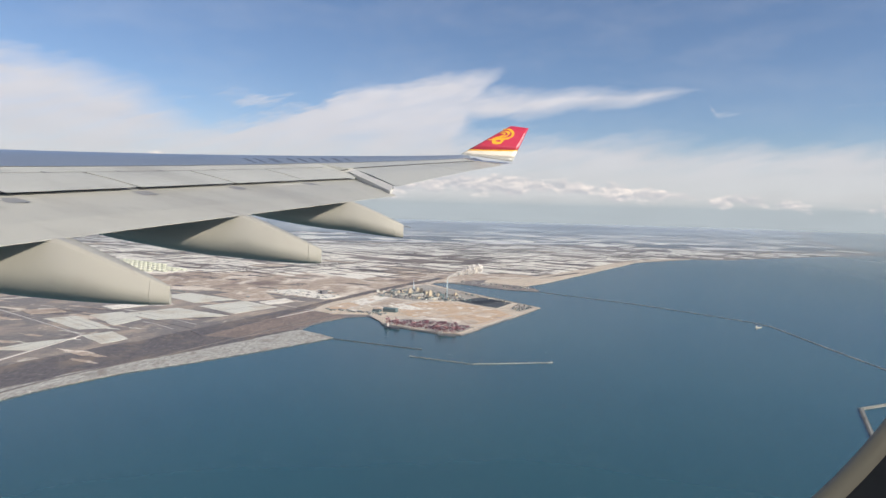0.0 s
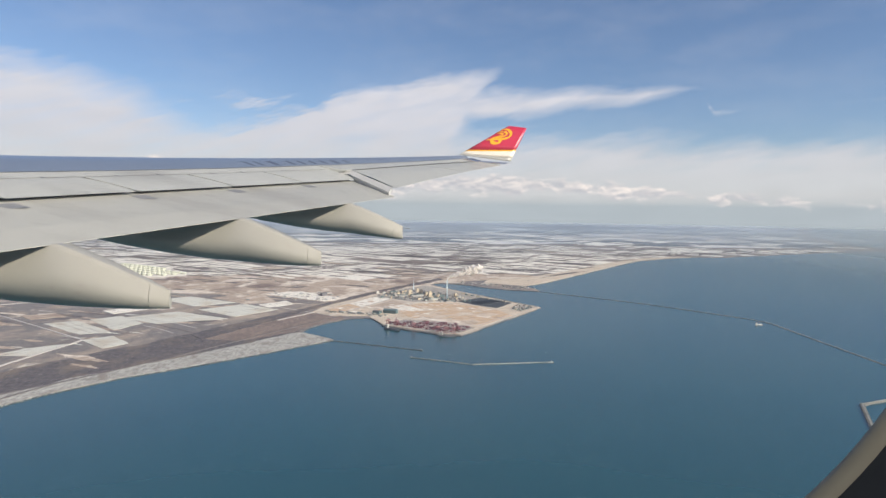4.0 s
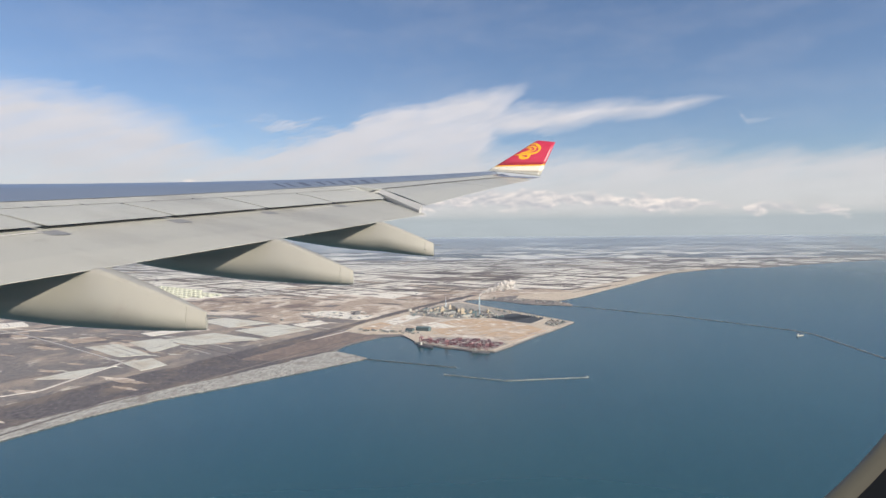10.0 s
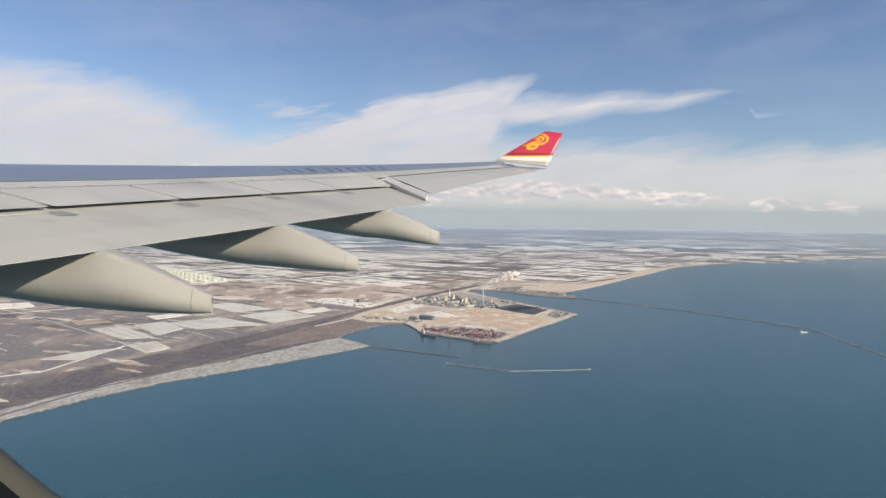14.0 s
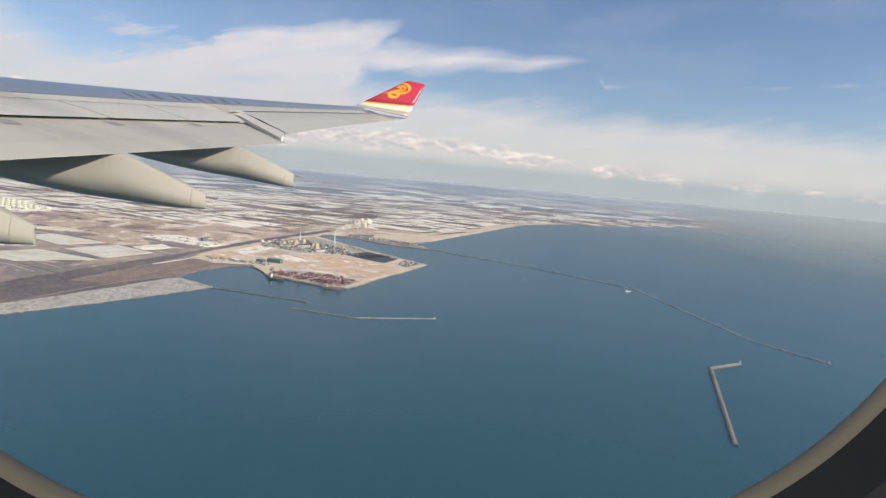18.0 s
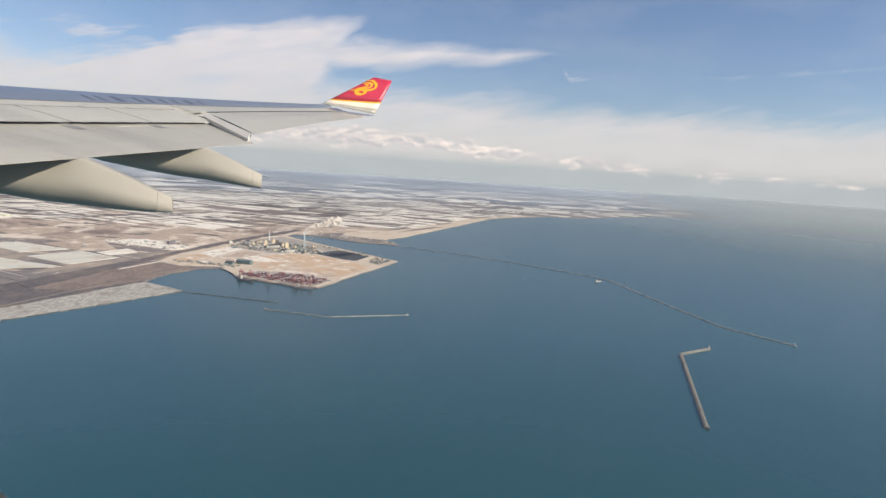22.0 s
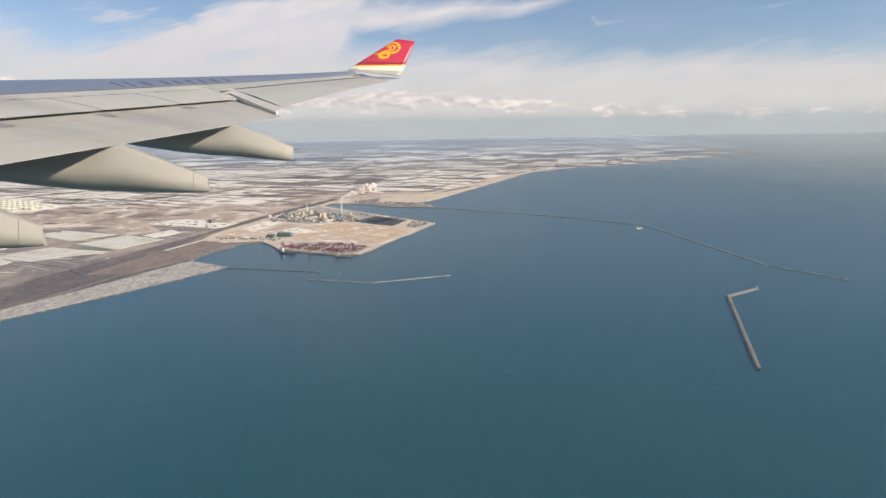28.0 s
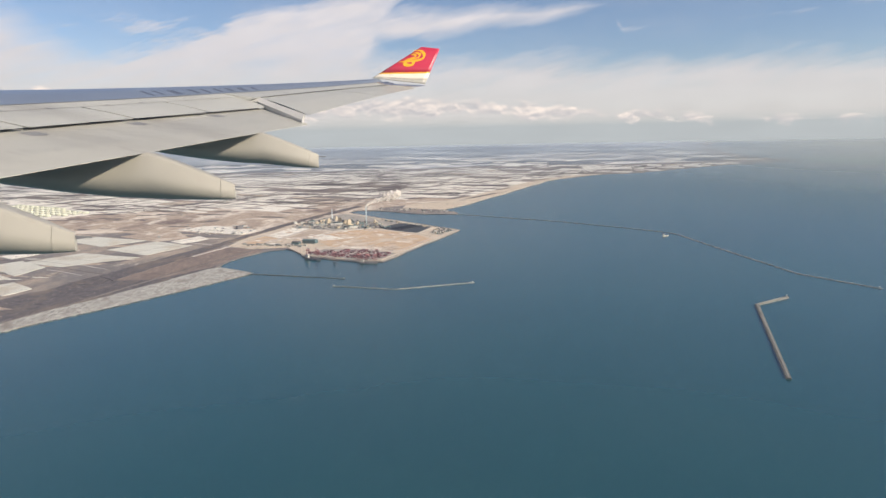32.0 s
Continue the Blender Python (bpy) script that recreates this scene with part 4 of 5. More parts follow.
# coal heaps
for i in range(7):
    h = empty("coal_heap", lay(29.7 + (i - 3) * 2.5, 571 + (i - 3) * 2.3, 0.76, -51), "long black heap of coal in the yard", "heap", "coal heaps")
    bm = bmesh.new()
    loft(bm, [[Vector((x, -1.6, 0)), Vector((x * 0.9, 0, 1.0)), Vector((x, 1.6, 0))] for x in (-8, -3, 3, 8)])
    part("coal", bm, M["coal"], h)

# containers
bm = bmesh.new()
box(bm, -0.95, 0.95, -0.42, 0.42, 0, 0.55)
bmesh.ops.bevel(bm, geom=list(bm.edges), offset=0.03, segments=1, affect="EDGES")
con_red = mesh(bm, "container", M["container"])
bm = bmesh.new()
box(bm, -0.95, 0.95, -0.42, 0.42, 0, 0.55)
bmesh.ops.bevel(bm, geom=list(bm.edges), offset=0.03, segments=1, affect="EDGES")
con_pale = mesh(bm, "container", M["container_b"])
YARD_TURN = math.degrees(math.atan2(-20, 54))
for i in range(25):
    for j in range(12):
        if i in (7, 13) or j in (6,) or rng.random() < 0.2:
            continue
        x = -47 + i * 2.25 + j * 0.9
        y = 456.0 - i * 0.95 + j * 2.0
        if not inside(x, y, [(-43, 462), (-25, 449), (-9, 437), (4, 433), (14, 451), (-4, 470), (-30, 478)]):
            continue
        if i < 9 and j > 7:
            continue
        st = empty("container_stack", lay(x, y, 0.75, YARD_TURN), "stack of rust-red and pale shipping containers", "containers", "container stacks")
        for k in range(rng.choice((1, 2, 3, 3))):
            c = new("container", con_red if rng.random() < 0.42 else con_pale)
            c.parent = st
            c.location = (rng.uniform(-0.06, 0.06), 0, 0.56 * k)


def quay_crane(x, y, turn):
    c = empty("quay_crane", lay(x, y, 0.75, turn), "red and white quay crane with a raised boom", "crane", "quay cranes")
    for sx in (-0.8, 0.8):
        for sy in (-1.3, 1.3):
            bm = bmesh.new()
            box(bm, sx - 0.13, sx + 0.13, sy - 0.13, sy + 0.13, 0, 3.6)
            part("leg", bm, M["crane"], c)
    bm = bmesh.new()
    box(bm, -0.95, 0.95, -1.5, 1.5, 3.4, 3.8)
    part("portal", bm, M["crane"], c)
    bm = bmesh.new()
    box(bm, -0.2, 0.2, -4.2, 2.6, 3.9, 4.25)
    part("boom", bm, M["crane"], c)
    bm = bmesh.new()
    box(bm, -0.5, 0.5, 0.6, 2.0, 4.3, 5.0)
    part("machine_house", bm, M["pale_wall"], c)
    bm = bmesh.new()
    loft(bm, [[Vector((-0.7, -1.3, 3.8)), Vector((-0.5, -1.3, 3.8)), Vector((-0.5, -1.1, 3.8)), Vector((-0.7, -1.1, 3.8))], [Vector((-0.1, -1.0, 6.2)), Vector((0.1, -1.0, 6.2)), Vector((0.1, -0.8, 6.2)), Vector((-0.1, -0.8, 6.2))]])
    part("mast", bm, M["crane"], c)


for x, y in ((-42, 456.5), (-36, 452), (-24, 443.5), (-8, 433), (-3, 431.6), (2, 430.2)):
    quay_crane(x, y, YARD_TURN)


# ---- buildings ----
def shed(name, x, y, turn, lx, ly, h, wall, roof, label, category="building", group="", pitched=True, z=0.7):
    b = empty(name, lay(x, y, z, turn), label, category, group)
    bm = bmesh.new()
    box(bm, -lx / 2, lx / 2, -ly / 2, ly / 2, 0, h)
    part("wall", bm, wall, b)
    bm = bmesh.new()
    e = 0.12
    if pitched:
        loft(bm, [[Vector((x_, -ly / 2 - e, h)), Vector((x_, 0, h + ly * 0.16)), Vector((x_, ly / 2 + e, h)), Vector((x_, 0, h - 0.02))] for x_ in (-lx / 2 - e, lx / 2 + e)])
    else:
        box(bm, -lx / 2 - 0.06, lx / 2 + 0.06, -ly / 2 - 0.06, ly / 2 + 0.06, h, h + 0.14)
    part("roof", bm, roof, b)
    if lx > 4:
        for k in range(int(lx // 2.2)):
            bm = bmesh.new()
            cx = -lx / 2 + 1.2 + k * 2.2
            box(bm, cx - 0.4, cx + 0.4, -ly / 2 - 0.03, -ly / 2 + 0.02, h * 0.35, h * 0.62)
            part("window", bm, M["dark_roof"], b)
    return b


for x, y, lx, ly, h in ((-37, 612, 2.4, 2.2, 4.6), (-27, 613, 2.8, 2.6, 5.0), (-18.5, 594, 3.2, 2.8, 5.6), (-22, 604, 2.2, 2.2, 4.0), (-47, 608, 2.2, 2.2, 3.0), (-11, 594, 2.2, 2.0, 3.0), (-31, 628, 2.2, 2.0, 4.0), (4, 606, 1.8, 1.8, 3.0)):
    b = shed("boiler_house", x, y, 25, lx, ly, h, M["tan_wall"], M["pale_wall"], "tall cream boiler house of the power plant", "building", "boiler houses", False)
    bm = bmesh.new()
    box(bm, -lx * 0.2, lx * 0.3, -ly * 0.3, ly * 0.3, h + 0.14, h + 0.9)
    part("roof_house", bm, M["tan_wall"], b)
for x, y, lx, ly, h in ((-30, 600, 12, 3.2, 2.4), (-42, 598, 9, 3.0, 2.0), (-14, 581, 9, 2.6, 2.0), (-52, 622, 8, 3.0, 1.6)):
    shed("turbine_hall", x, y, 25, lx, ly, h, M["pale_wall"], M["teal_roof"], "long pale turbine hall of the power plant", "building", "turbine halls")
for i in range(300):
    u, v = rng.random(), rng.random()
    x, y = -70 + 84 * u + 14 * v, 588 + 58 * v - 26 * u
    if not inside(x, y, [(-74, 582), (-52, 642), (-32, 655), (8, 604), (18, 577), (-16, 558), (-36, 563)]):
        continue
    shed("plant_building", x, y, 25 + rng.choice((0, 90)), rng.uniform(0.8, 2.8), rng.uniform(0.6, 1.6), rng.uniform(0.5, 2.0), M[rng.choice(("tan_wall", "pale_wall", "teal_roof", "dark_roof", "dark_roof"))],
         M[rng.choice(("dark_roof", "teal_roof", "pale_wall"))], "small service building of the power plant", "building", "plant buildings", rng.random() < 0.4)
for i in range(46):
    x, y = rng.gauss(-132, 26), rng.gauss(595, 18)
    if x > -98 or not inside(x, y, LAND):
        continue
    shed("town_building", x, y, rng.choice((38, 128)), rng.uniform(1.2, 4.5), rng.uniform(1.0, 2.6), rng.uniform(0.4, 0.9), M["pale_wall"], M[rng.choice(("dark_roof", "pale_wall", "teal_roof"))],
         "small low industrial building on the plain", "building", "industrial buildings", rng.random() < 0.6, 0.34)
for i in range(70):
    x, y = rng.uniform(-480, 120), rng.uniform(660, 1050)
    if inside(x, y, LAND) and (y > 740 or x < -120) and not (-570 < x < -230 and y < 910):
        shed("farm_building", x, y, rng.choice((38, 128, 52)), rng.uniform(1.4, 3.4), rng.uniform(1.0, 2.0), rng.uniform(0.5, 0.9), M["pale_wall"], M[rng.choice(("dark_roof", "teal_roof", "container"))],
             "small farm building on the snowy plain", "building", "farm buildings", True, 0.34)
shed("office_block", -112, 598, 38, 5.5, 4.0, 3.2, M["dark_roof"], M["dark_roof"], "dark blocky works building beside snowy lots", "building", "", False, 0.34)
shed("office_block", -67, 620, 30, 2.6, 2.6, 2.6, M["pale_wall"], M["pale_wall"], "white tower-like works building", "building", "", False, 0.34)
shed("warehouse", -45, 508, -20, 11, 5, 2.6, M["teal_roof"], M["teal_roof"], "teal metal warehouse on the harbour yard", "warehouse")
shed("warehouse", -55, 507, -20, 6, 4, 1.6, M["teal_roof"], M["dark_roof"], "low teal warehouse on the harbour yard", "warehouse")
for i in range(16):
    x, y = -92 + i * 3.0 + rng.uniform(-1, 1), 508 - i * 0.9 + rng.uniform(-4, 4)
    shed("yard_building", x, y, -20, rng.uniform(1.5, 4), rng.uniform(1, 2), rng.uniform(0.7, 1.3), M["pale_wall"], M[rng.choice(("dark_roof", "teal_roof"))], "small harbour shed beside the yard road", "building", "harbour sheds")
for i in range(130):
    x, y = 57 + rng.uniform(-11, 12), 541 + rng.uniform(-18, 18)
    if inside(x, y, [(46, 537), (53, 526), (66, 548), (55, 559)]):
        shed("pier_building", x, y, 63, rng.uniform(0.8, 2.2), rng.uniform(0.7, 1.5), rng.uniform(0.5, 1.6), M[rng.choice(("pale_wall", "teal_roof", "tan_wall"))], M["dark_roof"], "small pump building at the pier head", "building", "pier buildings")
for i in range(34):
    q = rng.random()
    x, y = 8 + 40 * q + rng.uniform(-1.6, 0.4), 633 - 58 * q + rng.uniform(-1.6, 0.6)
    shed("quay_building", x - 1.6, y - 1.4, -57, rng.uniform(0.7, 2.4), rng.uniform(0.6, 1.3), rng.uniform(0.4, 1.3), M[rng.choice(("pale_wall", "tan_wall", "teal_roof"))], M[rng.choice(("dark_roof", "pale_wall"))], "small pale building along the coal quay", "building", "coal quay buildings", rng.random() < 0.5)
for i in range(40):
    x, y = rng.uniform(0, 84), 0
    y = 712 - x * 0.62 + rng.uniform(2, 26)
    if inside(x, y, LAND):
        shed("shore_building", x, y, -30, rng.uniform(1, 3), rng.uniform(0.8, 1.8), rng.uniform(0.5, 1.2), M["pale_wall"], M[rng.choice(("dark_roof", "pale_wall"))], "small building on the far harbour shore", "building", "far shore buildings", True, 0.34)

# ---- chimney with its steel tower and steam ----
CHIMNEY = (-3.5, 584)
chim = empty("chimney", lay(*CHIMNEY, 0.76), "slender pale blue power plant chimney in a steel frame", "chimney")
bm = bmesh.new()
bmesh.ops.create_cone(bm, segments=20, radius1=0.5, radius2=0.4, depth=18.6, cap_ends=True, matrix=Matrix.Translation((0, 0, 9.3)))
part("flue", bm, M["steel"], chim, smooth=True)
for k in range(4):
    a0 = math.pi / 4 + k * math.pi / 2
    bm = bmesh.new()
    loft(bm, [[Vector((math.cos(a0) * r + dx, math.sin(a0) * r + dy, z)) for dx, dy in ((-.08, -.08), (.08, -.08), (.08, .08), (-.08, .08))] for r, z in ((1.15, 0), (0.8, 7), (0.58, 17.4))])
    part("frame_leg", bm, M["steel"], chim)
for z, r in ((3.5, 0.85), (7, 0.68), (10.5, 0.62), (14, 0.58), (17.3, 0.55)):
    bm = bmesh.new()
    box(bm, -r, r, -r, r, z - 0.1, z + 0.1)
    part("platform", bm, M["steel"], chim)
mast2 = empty("lattice_mast", lay(-36, 652, 0.64), "thin pale lattice mast beside the channel", "mast")
bm = bmesh.new()
bmesh.ops.create_cone(bm, segments=4, radius1=0.7, radius2=0.12, depth=10, cap_ends=True, matrix=Matrix.Translation((0, 0, 5)))
part("mast_body", bm, M["steel"], mast2)

bm = bmesh.new()
for i in range(46):
    f = i / 46
    d = 36 * f ** 1.1
    p = Vector((site(*CHIMNEY)[0] + d * 0.86 + rng.gauss(0, 0.2 + 0.8 * f), site(*CHIMNEY)[1] + d * 0.5 + rng.gauss(0, 0.3 + 1.0 * f), 19.8 + 8.5 * f ** 0.6 + rng.gauss(0, 0.15 + 1.3 * f)))
    r = (0.6 + 2.5 * f) * rng.uniform(0.45, 1.25)
    g = bmesh.ops.create_icosphere(bm, subdivisions=3, radius=r, matrix=Matrix.Translation(p))
    for v in g["verts"]:
        v.co += (v.co - p).normalized() * r * (0.9 * noise.noise(v.co * (1.2 / r) + Vector((i, 0, 0))) + 0.45 * noise.noise(v.co * (2.7 / r)))
steam_alpha = M["steam"].node_tree.nodes.new("ShaderNodeTexNoise")
steam_alpha.inputs["Scale"].default_value, steam_alpha.inputs["Detail"].default_value = 0.35, 5
steam_range = M["steam"].node_tree.nodes.new("ShaderNodeMapRange")
steam_range.inputs[1].default_value, steam_range.inputs[2].default_value, steam_range.inputs[3].default_value, steam_range.inputs[4].default_value = 0.36, 0.60, 0.30, 0.92
M["steam"].node_tree.links.new(steam_alpha.outputs[0], steam_range.inputs[0])
M["steam"].node_tree.links.new(steam_range.outputs[0], M["steam"].node_tree.nodes["Principled BSDF"].inputs["Alpha"])
steam = part("steam_plume", bm, M["steam"], smooth=True)
tagged(steam, "white steam plume drifting from the chimney", "steam", kind="stuff")

# ---- tank farm ----
bm = bmesh.new()
bmesh.ops.create_cone(bm, segments=24, radius1=3.6, radius2=3.6, depth=1.7, cap_ends=False, matrix=Matrix.Translation((0, 0, 0.85)))
tank_shell = mesh(bm, "shell", M["tank_side"], True)
bm = bmesh.new()
loft(bm, [[Vector((r * math.cos(a * math.tau / 24), r * math.sin(a * math.tau / 24), z)) for a in range(24)] for r, z in ((3.6, 1.7), (3.3, 1.95), (1.8, 2.2), (0.3, 2.3))], caps=True)
tank_roof = mesh(bm, "roof", M["tank"])
TANKS = [(-540, 850), (-480, 750), (-370, 724), (-315, 735), (-292, 756), (-360, 825), (-450, 890)]
for i in range(-8, 14):
    for j in range(-6, 14):
        p = Vector((-400, 750)) + FU * (i * 10.5) + FV * (j * 11.5)
        if inside(p.x, p.y, TANKS):
            t_ = empty("storage_tank", lay(p.x, p.y, 0.6), "round pale yellow-green oil storage tank", "tank", "tank farm")
            a, b = new("shell", tank_shell), new("roof", tank_roof)
            a.parent = b.parent = t_
tagged(part("tank_yard", slab([(-555, 855), (-485, 740), (-370, 714), (-308, 727), (-282, 756), (-356, 835), (-450, 902)], 0.3, 0.6), M["far_snow"]), "snowy ground of the tank farm", "yard", kind="structure")

# ---- the wing ----
S = 0.92


def wp(x, y, z):
    """A place on the aircraft, from the seat's eye: aft, outboard, up."""
    return ATTITUDE @ Vector((x * S, y * S + 0.04, EYE - 0.095 + z * S))


te_x = lambda y: -2.515 + 0.388 * (y - 17.5)
z_crest = lambda y: 0.00128 * y * y + 0.0197 * y + 0.3858
z_bound = lambda y: 0.00122 * y * y + 0.0323 * y - 0.0756
z_spoil = lambda y: 0.0001 * y * y + 0.0646 * y - 0.660
z_flap = lambda y: -0.463 + 0.0797 * (y - 11.4)
z_ail = lambda y: -0.0018 * y * y + 0.216 * y - 3.1117
z_hinge = lambda y: -0.00055 * y * y + 0.1258 * y - 1.389
bound_x = lambda y: te_x(y) - (3.2 - 0.16 * max(0, y - 20))
reach = lambda y: 3.4 - 0.163 * (y - 12)
crest_x = lambda y: bound_x(y) - 0.4 * reach(y)
le_x = lambda y: bound_x(y) - reach(y)

wing = empty("aircraft_wing", wp(-4, 14, 0), "grey airliner wing with a red upturned winglet", "wing")
wing.matrix_world = Matrix.Identity(4)


def chord_ring(y):
    """The wing box in section, from the spoiler line forward over the crest, round the nose and back below."""
    lx, bx = le_x(y), bound_x(y)
    c = te_x(y) - lx
    zc, zb = z_crest(y), z_bound(y)
    cx = crest_x(y)
    t = 0.085 * c
    up = [(bx, zb), (bx + (cx - bx) * 0.5, zb + (zc - zb) * 0.68), (cx, zc), (lx + 0.5 * (cx - lx), zc - 0.010 * c), (lx + 0.2 * (cx - lx), zc - 0.030 * c), (lx + 0.05 * (cx - lx), zc - 0.06 * c), (lx, zc - 0.088 * c)]
    low = [(lx + 0.1 * (cx - lx), zc - 0.105 * c), (lx + 0.4 * (cx - lx), zc - 0.122 * c), (cx, zc - 0.13 * c), (bx, zb - t - 0.02 * c)]
    return [wp(x, y, z) for x, z in up + low]


STATIONS = [-1.5, 2, 5, 8, 11, 14, 17, 20, 22, 24, 26, 28, 29.3, 30.0]
bm = bmesh.new()
loft(bm, [chord_ring(y) for y in STATIONS], sharp=(0, 10))
part("wing_box", bm, M["wing_grey"], wing, "grey painted wing box, blue sky reflection in its colour", smooth=True)


def plate(y0, y1, edges, thick, n=5, skew=(0, 0)):
    """A skin panel between chordwise lines: edges are pairs of functions (x, z) of the span, front to back."""
    bm_ = bmesh.new()
    rings_ = []
    for k in range(n + 1):
        upper = []
        for i, (fx, fz) in enumerate(edges):
            back = i / (len(edges) - 1)
            ya, yb = y0 + skew[0] * (1 - back), y1 + skew[1] * (1 - back)
            y = ya + (yb - ya) * k / n
            upper.append(wp(fx(y), y, fz(y)))
        lower = [p - Vector((0, 0, thick * (1.0 if i < len(upper) - 1 else 0.06))) for i, p in enumerate(upper)]
        rings_.append(upper + lower[::-1])
    loft(bm_, rings_)
    return bm_


def between(fa, fb, w):
    return lambda y: fa(y) * (1 - w) + fb(y) * w


# spoilers on the trailing part of the box
sp_x = lambda y: te_x(y) - 1.7
gaps = [2.5, 5.3, 7.9, 10.5, 13.0, 15.6, 18.2, 21.05]
for y0, y1 in zip(gaps, gaps[1:]):
    part("spoiler", plate(y0 + 0.045, y1 - 0.045, [(lambda y: bound_x(y) + 0.42, between(z_bound, z_spoil, 0.27)), (between(bound_x, sp_x, 0.6), lambda y: between(z_bound, z_spoil, 0.6)(y) + 0.015), (sp_x, z_spoil)], 0.05, 5, (0, 0)), M["panel_grey"], wing)
part("spoiler_hinge_strip", plate(-1, 21.06, [(bound_x, lambda y: z_bound(y) + 0.004), (lambda y: bound_x(y) + 0.40, lambda y: between(z_bound, z_spoil, 0.255)(y) + 0.004)], 0.06, 12), M["panel_grey"], wing)
# sheet below the spoiler gaps, toned darker to stand for their shade
part("shroud_wall", plate(-1, 20.9, [(lambda y: bound_x(y) + 0.1, lambda y: z_bound(y) - 0.09), (lambda y: sp_x(y) - 0.1, lambda y: z_spoil(y) - 0.07)], 0.25, 12), M["slot"], wing, "grey sheet under the spoilers, slot shade in its colour")

for y0, y1 in zip(gaps, gaps[1:]):
    for f_y in (0.3, 0.7):
        yc = y0 + (y1 - y0) * f_y
        part("hinge_tick", plate(yc - 0.02, yc + 0.02, [(lambda y: bound_x(y) + 0.36, lambda y: between(z_bound, z_spoil, 0.23)(y) + 0.012), (lambda y: bound_x(y) + 0.52, lambda y: between(z_bound, z_spoil, 0.335)(y) + 0.018)], 0.010, 1), M["mark_grey"], wing)

# flap
fl_n = lambda y: te_x(y) - 2.0
fl_zn = lambda y: z_spoil(y) - 0.040
flap = part("flap", plate(2.0, 19.75, [(fl_n, lambda y: fl_zn(y) - 0.1), (lambda y: fl_n(y) + 0.12, fl_zn), (lambda y: te_x(y) - 1.25, lambda y: z_flap(y) + 0.68 * (fl_zn(y) - z_flap(y))), (lambda y: te_x(y) - 0.6, lambda y: z_flap(y) + 0.36 * (fl_zn(y) - z_flap(y))), (te_x, z_flap)], 0.16, 16, (0, 1.8)), M["flap_grey"], wing, "pale grey extended flap")
for y0, y1 in ((2.2, 6.0), (9.0, 10.4), (16.8, 20.6)):
    part("flap_nose", plate(y0, y1, [(lambda y: te_x(y) - 1.72, lambda y: z_spoil(y) - 0.085), (lambda y: te_x(y) - 1.62, lambda y: z_spoil(y) - 0.095)], 0.03, 6), M["bare"], flap, "bright bare-metal strip at the flap nose")
for yc in (10.5, 12.95, 15.45, 18.2):
    part("rub_mark", plate(yc - 0.13, yc + 0.13, [(lambda y: te_x(y) - 1.68 + 0.3 * (y - yc), lambda y: z_flap(y) + 0.90 * (fl_zn(y) - z_flap(y)) + 0.012), (lambda y: te_x(y) - 1.42 + 0.3 * (y - yc), lambda y: z_flap(y) + 0.772 * (fl_zn(y) - z_flap(y)) + 0.012)], 0.008, 3), M["mark_grey"], flap, "dark slanted patch")

# outer trailing edge and ailerons
hx = lambda y: te_x(y) - (2.2 - 0.1 * (y - 20))
part("outer_panel", plate(21.1, 30.0, [(bound_x, lambda y: z_bound(y) + 0.004), (lambda y: hx(y) - 0.04, z_hinge)], 0.30, 10), M["panel_grey"], wing)
for y0, y1, sk in ((19.8, 25.2, (1.5, 0)), (25.25, 29.4, (0, 0))):
    part("aileron", plate(y0, y1, [(hx, lambda y: z_hinge(y) - 0.02), (between(hx, te_x, 0.5), lambda y: between(z_hinge, z_ail, 0.5)(y) + 0.02), (te_x, z_ail)], 0.10, 6, sk), M["panel_grey"], wing)
# filler rib added to cover the dark gap between flap end and aileron
bm = bmesh.new()
rib = []
for k in range(-1, 7):
    f = max(0, k) * 0.155
    y = 21.3 - 1.5 * f
    x, z = hx(y) + (te_x(y) - hx(y)) * f - (0.3 if k < 0 else 0.0), z_hinge(y) + (z_ail(y) - z_hinge(y)) * f
    rib.append([wp(x, y, z - 0.02), wp(x - 0.04, y - 0.09, z - 0.07 - 0.02 * f), wp(x - 0.07, y - 0.20, z - 0.13 - 0.05 * f), wp(x - 0.07, y - 0.16, z - 0.26 - 0.05 * f), wp(x, y + 0.06, z - 0.12)])
loft(bm, rib)
part("flap_end_seal", bm, M["filler"], wing, "pale filler strip covering the gap along the flap's outer end")
part("tip_fairing", plate(29.4, 30.3, [(bound_x, lambda y: z_bound(y) + 0.01), (hx, lambda y: z_hinge(y) + 0.01), (lambda y: te_x(y) + 0.1, lambda y: z_ail(y) + 0.06)], 0.12, 3), M["tip"], wing, "polished pale wing tip")
part("hinge_gap", plate(21.35, 29.4, [(lambda y: hx(y) - 0.05, lambda y: z_hinge(y) + 0.006), (lambda y: hx(y) + 0.03, lambda y: z_hinge(y) + 0.004)], 0.02, 8), M["slot"], wing, "dark aileron hinge gap")

part("skin_seam", plate(-1, 29.4, [(lambda y: bound_x(y) - 0.05, lambda y: z_bound(y) + 0.012), (lambda y: bound_x(y) + 0.03, lambda y: z_bound(y) + 0.010)], 0.012, 14), M["mark_grey"], wing, "thin dark seam behind the wing box")

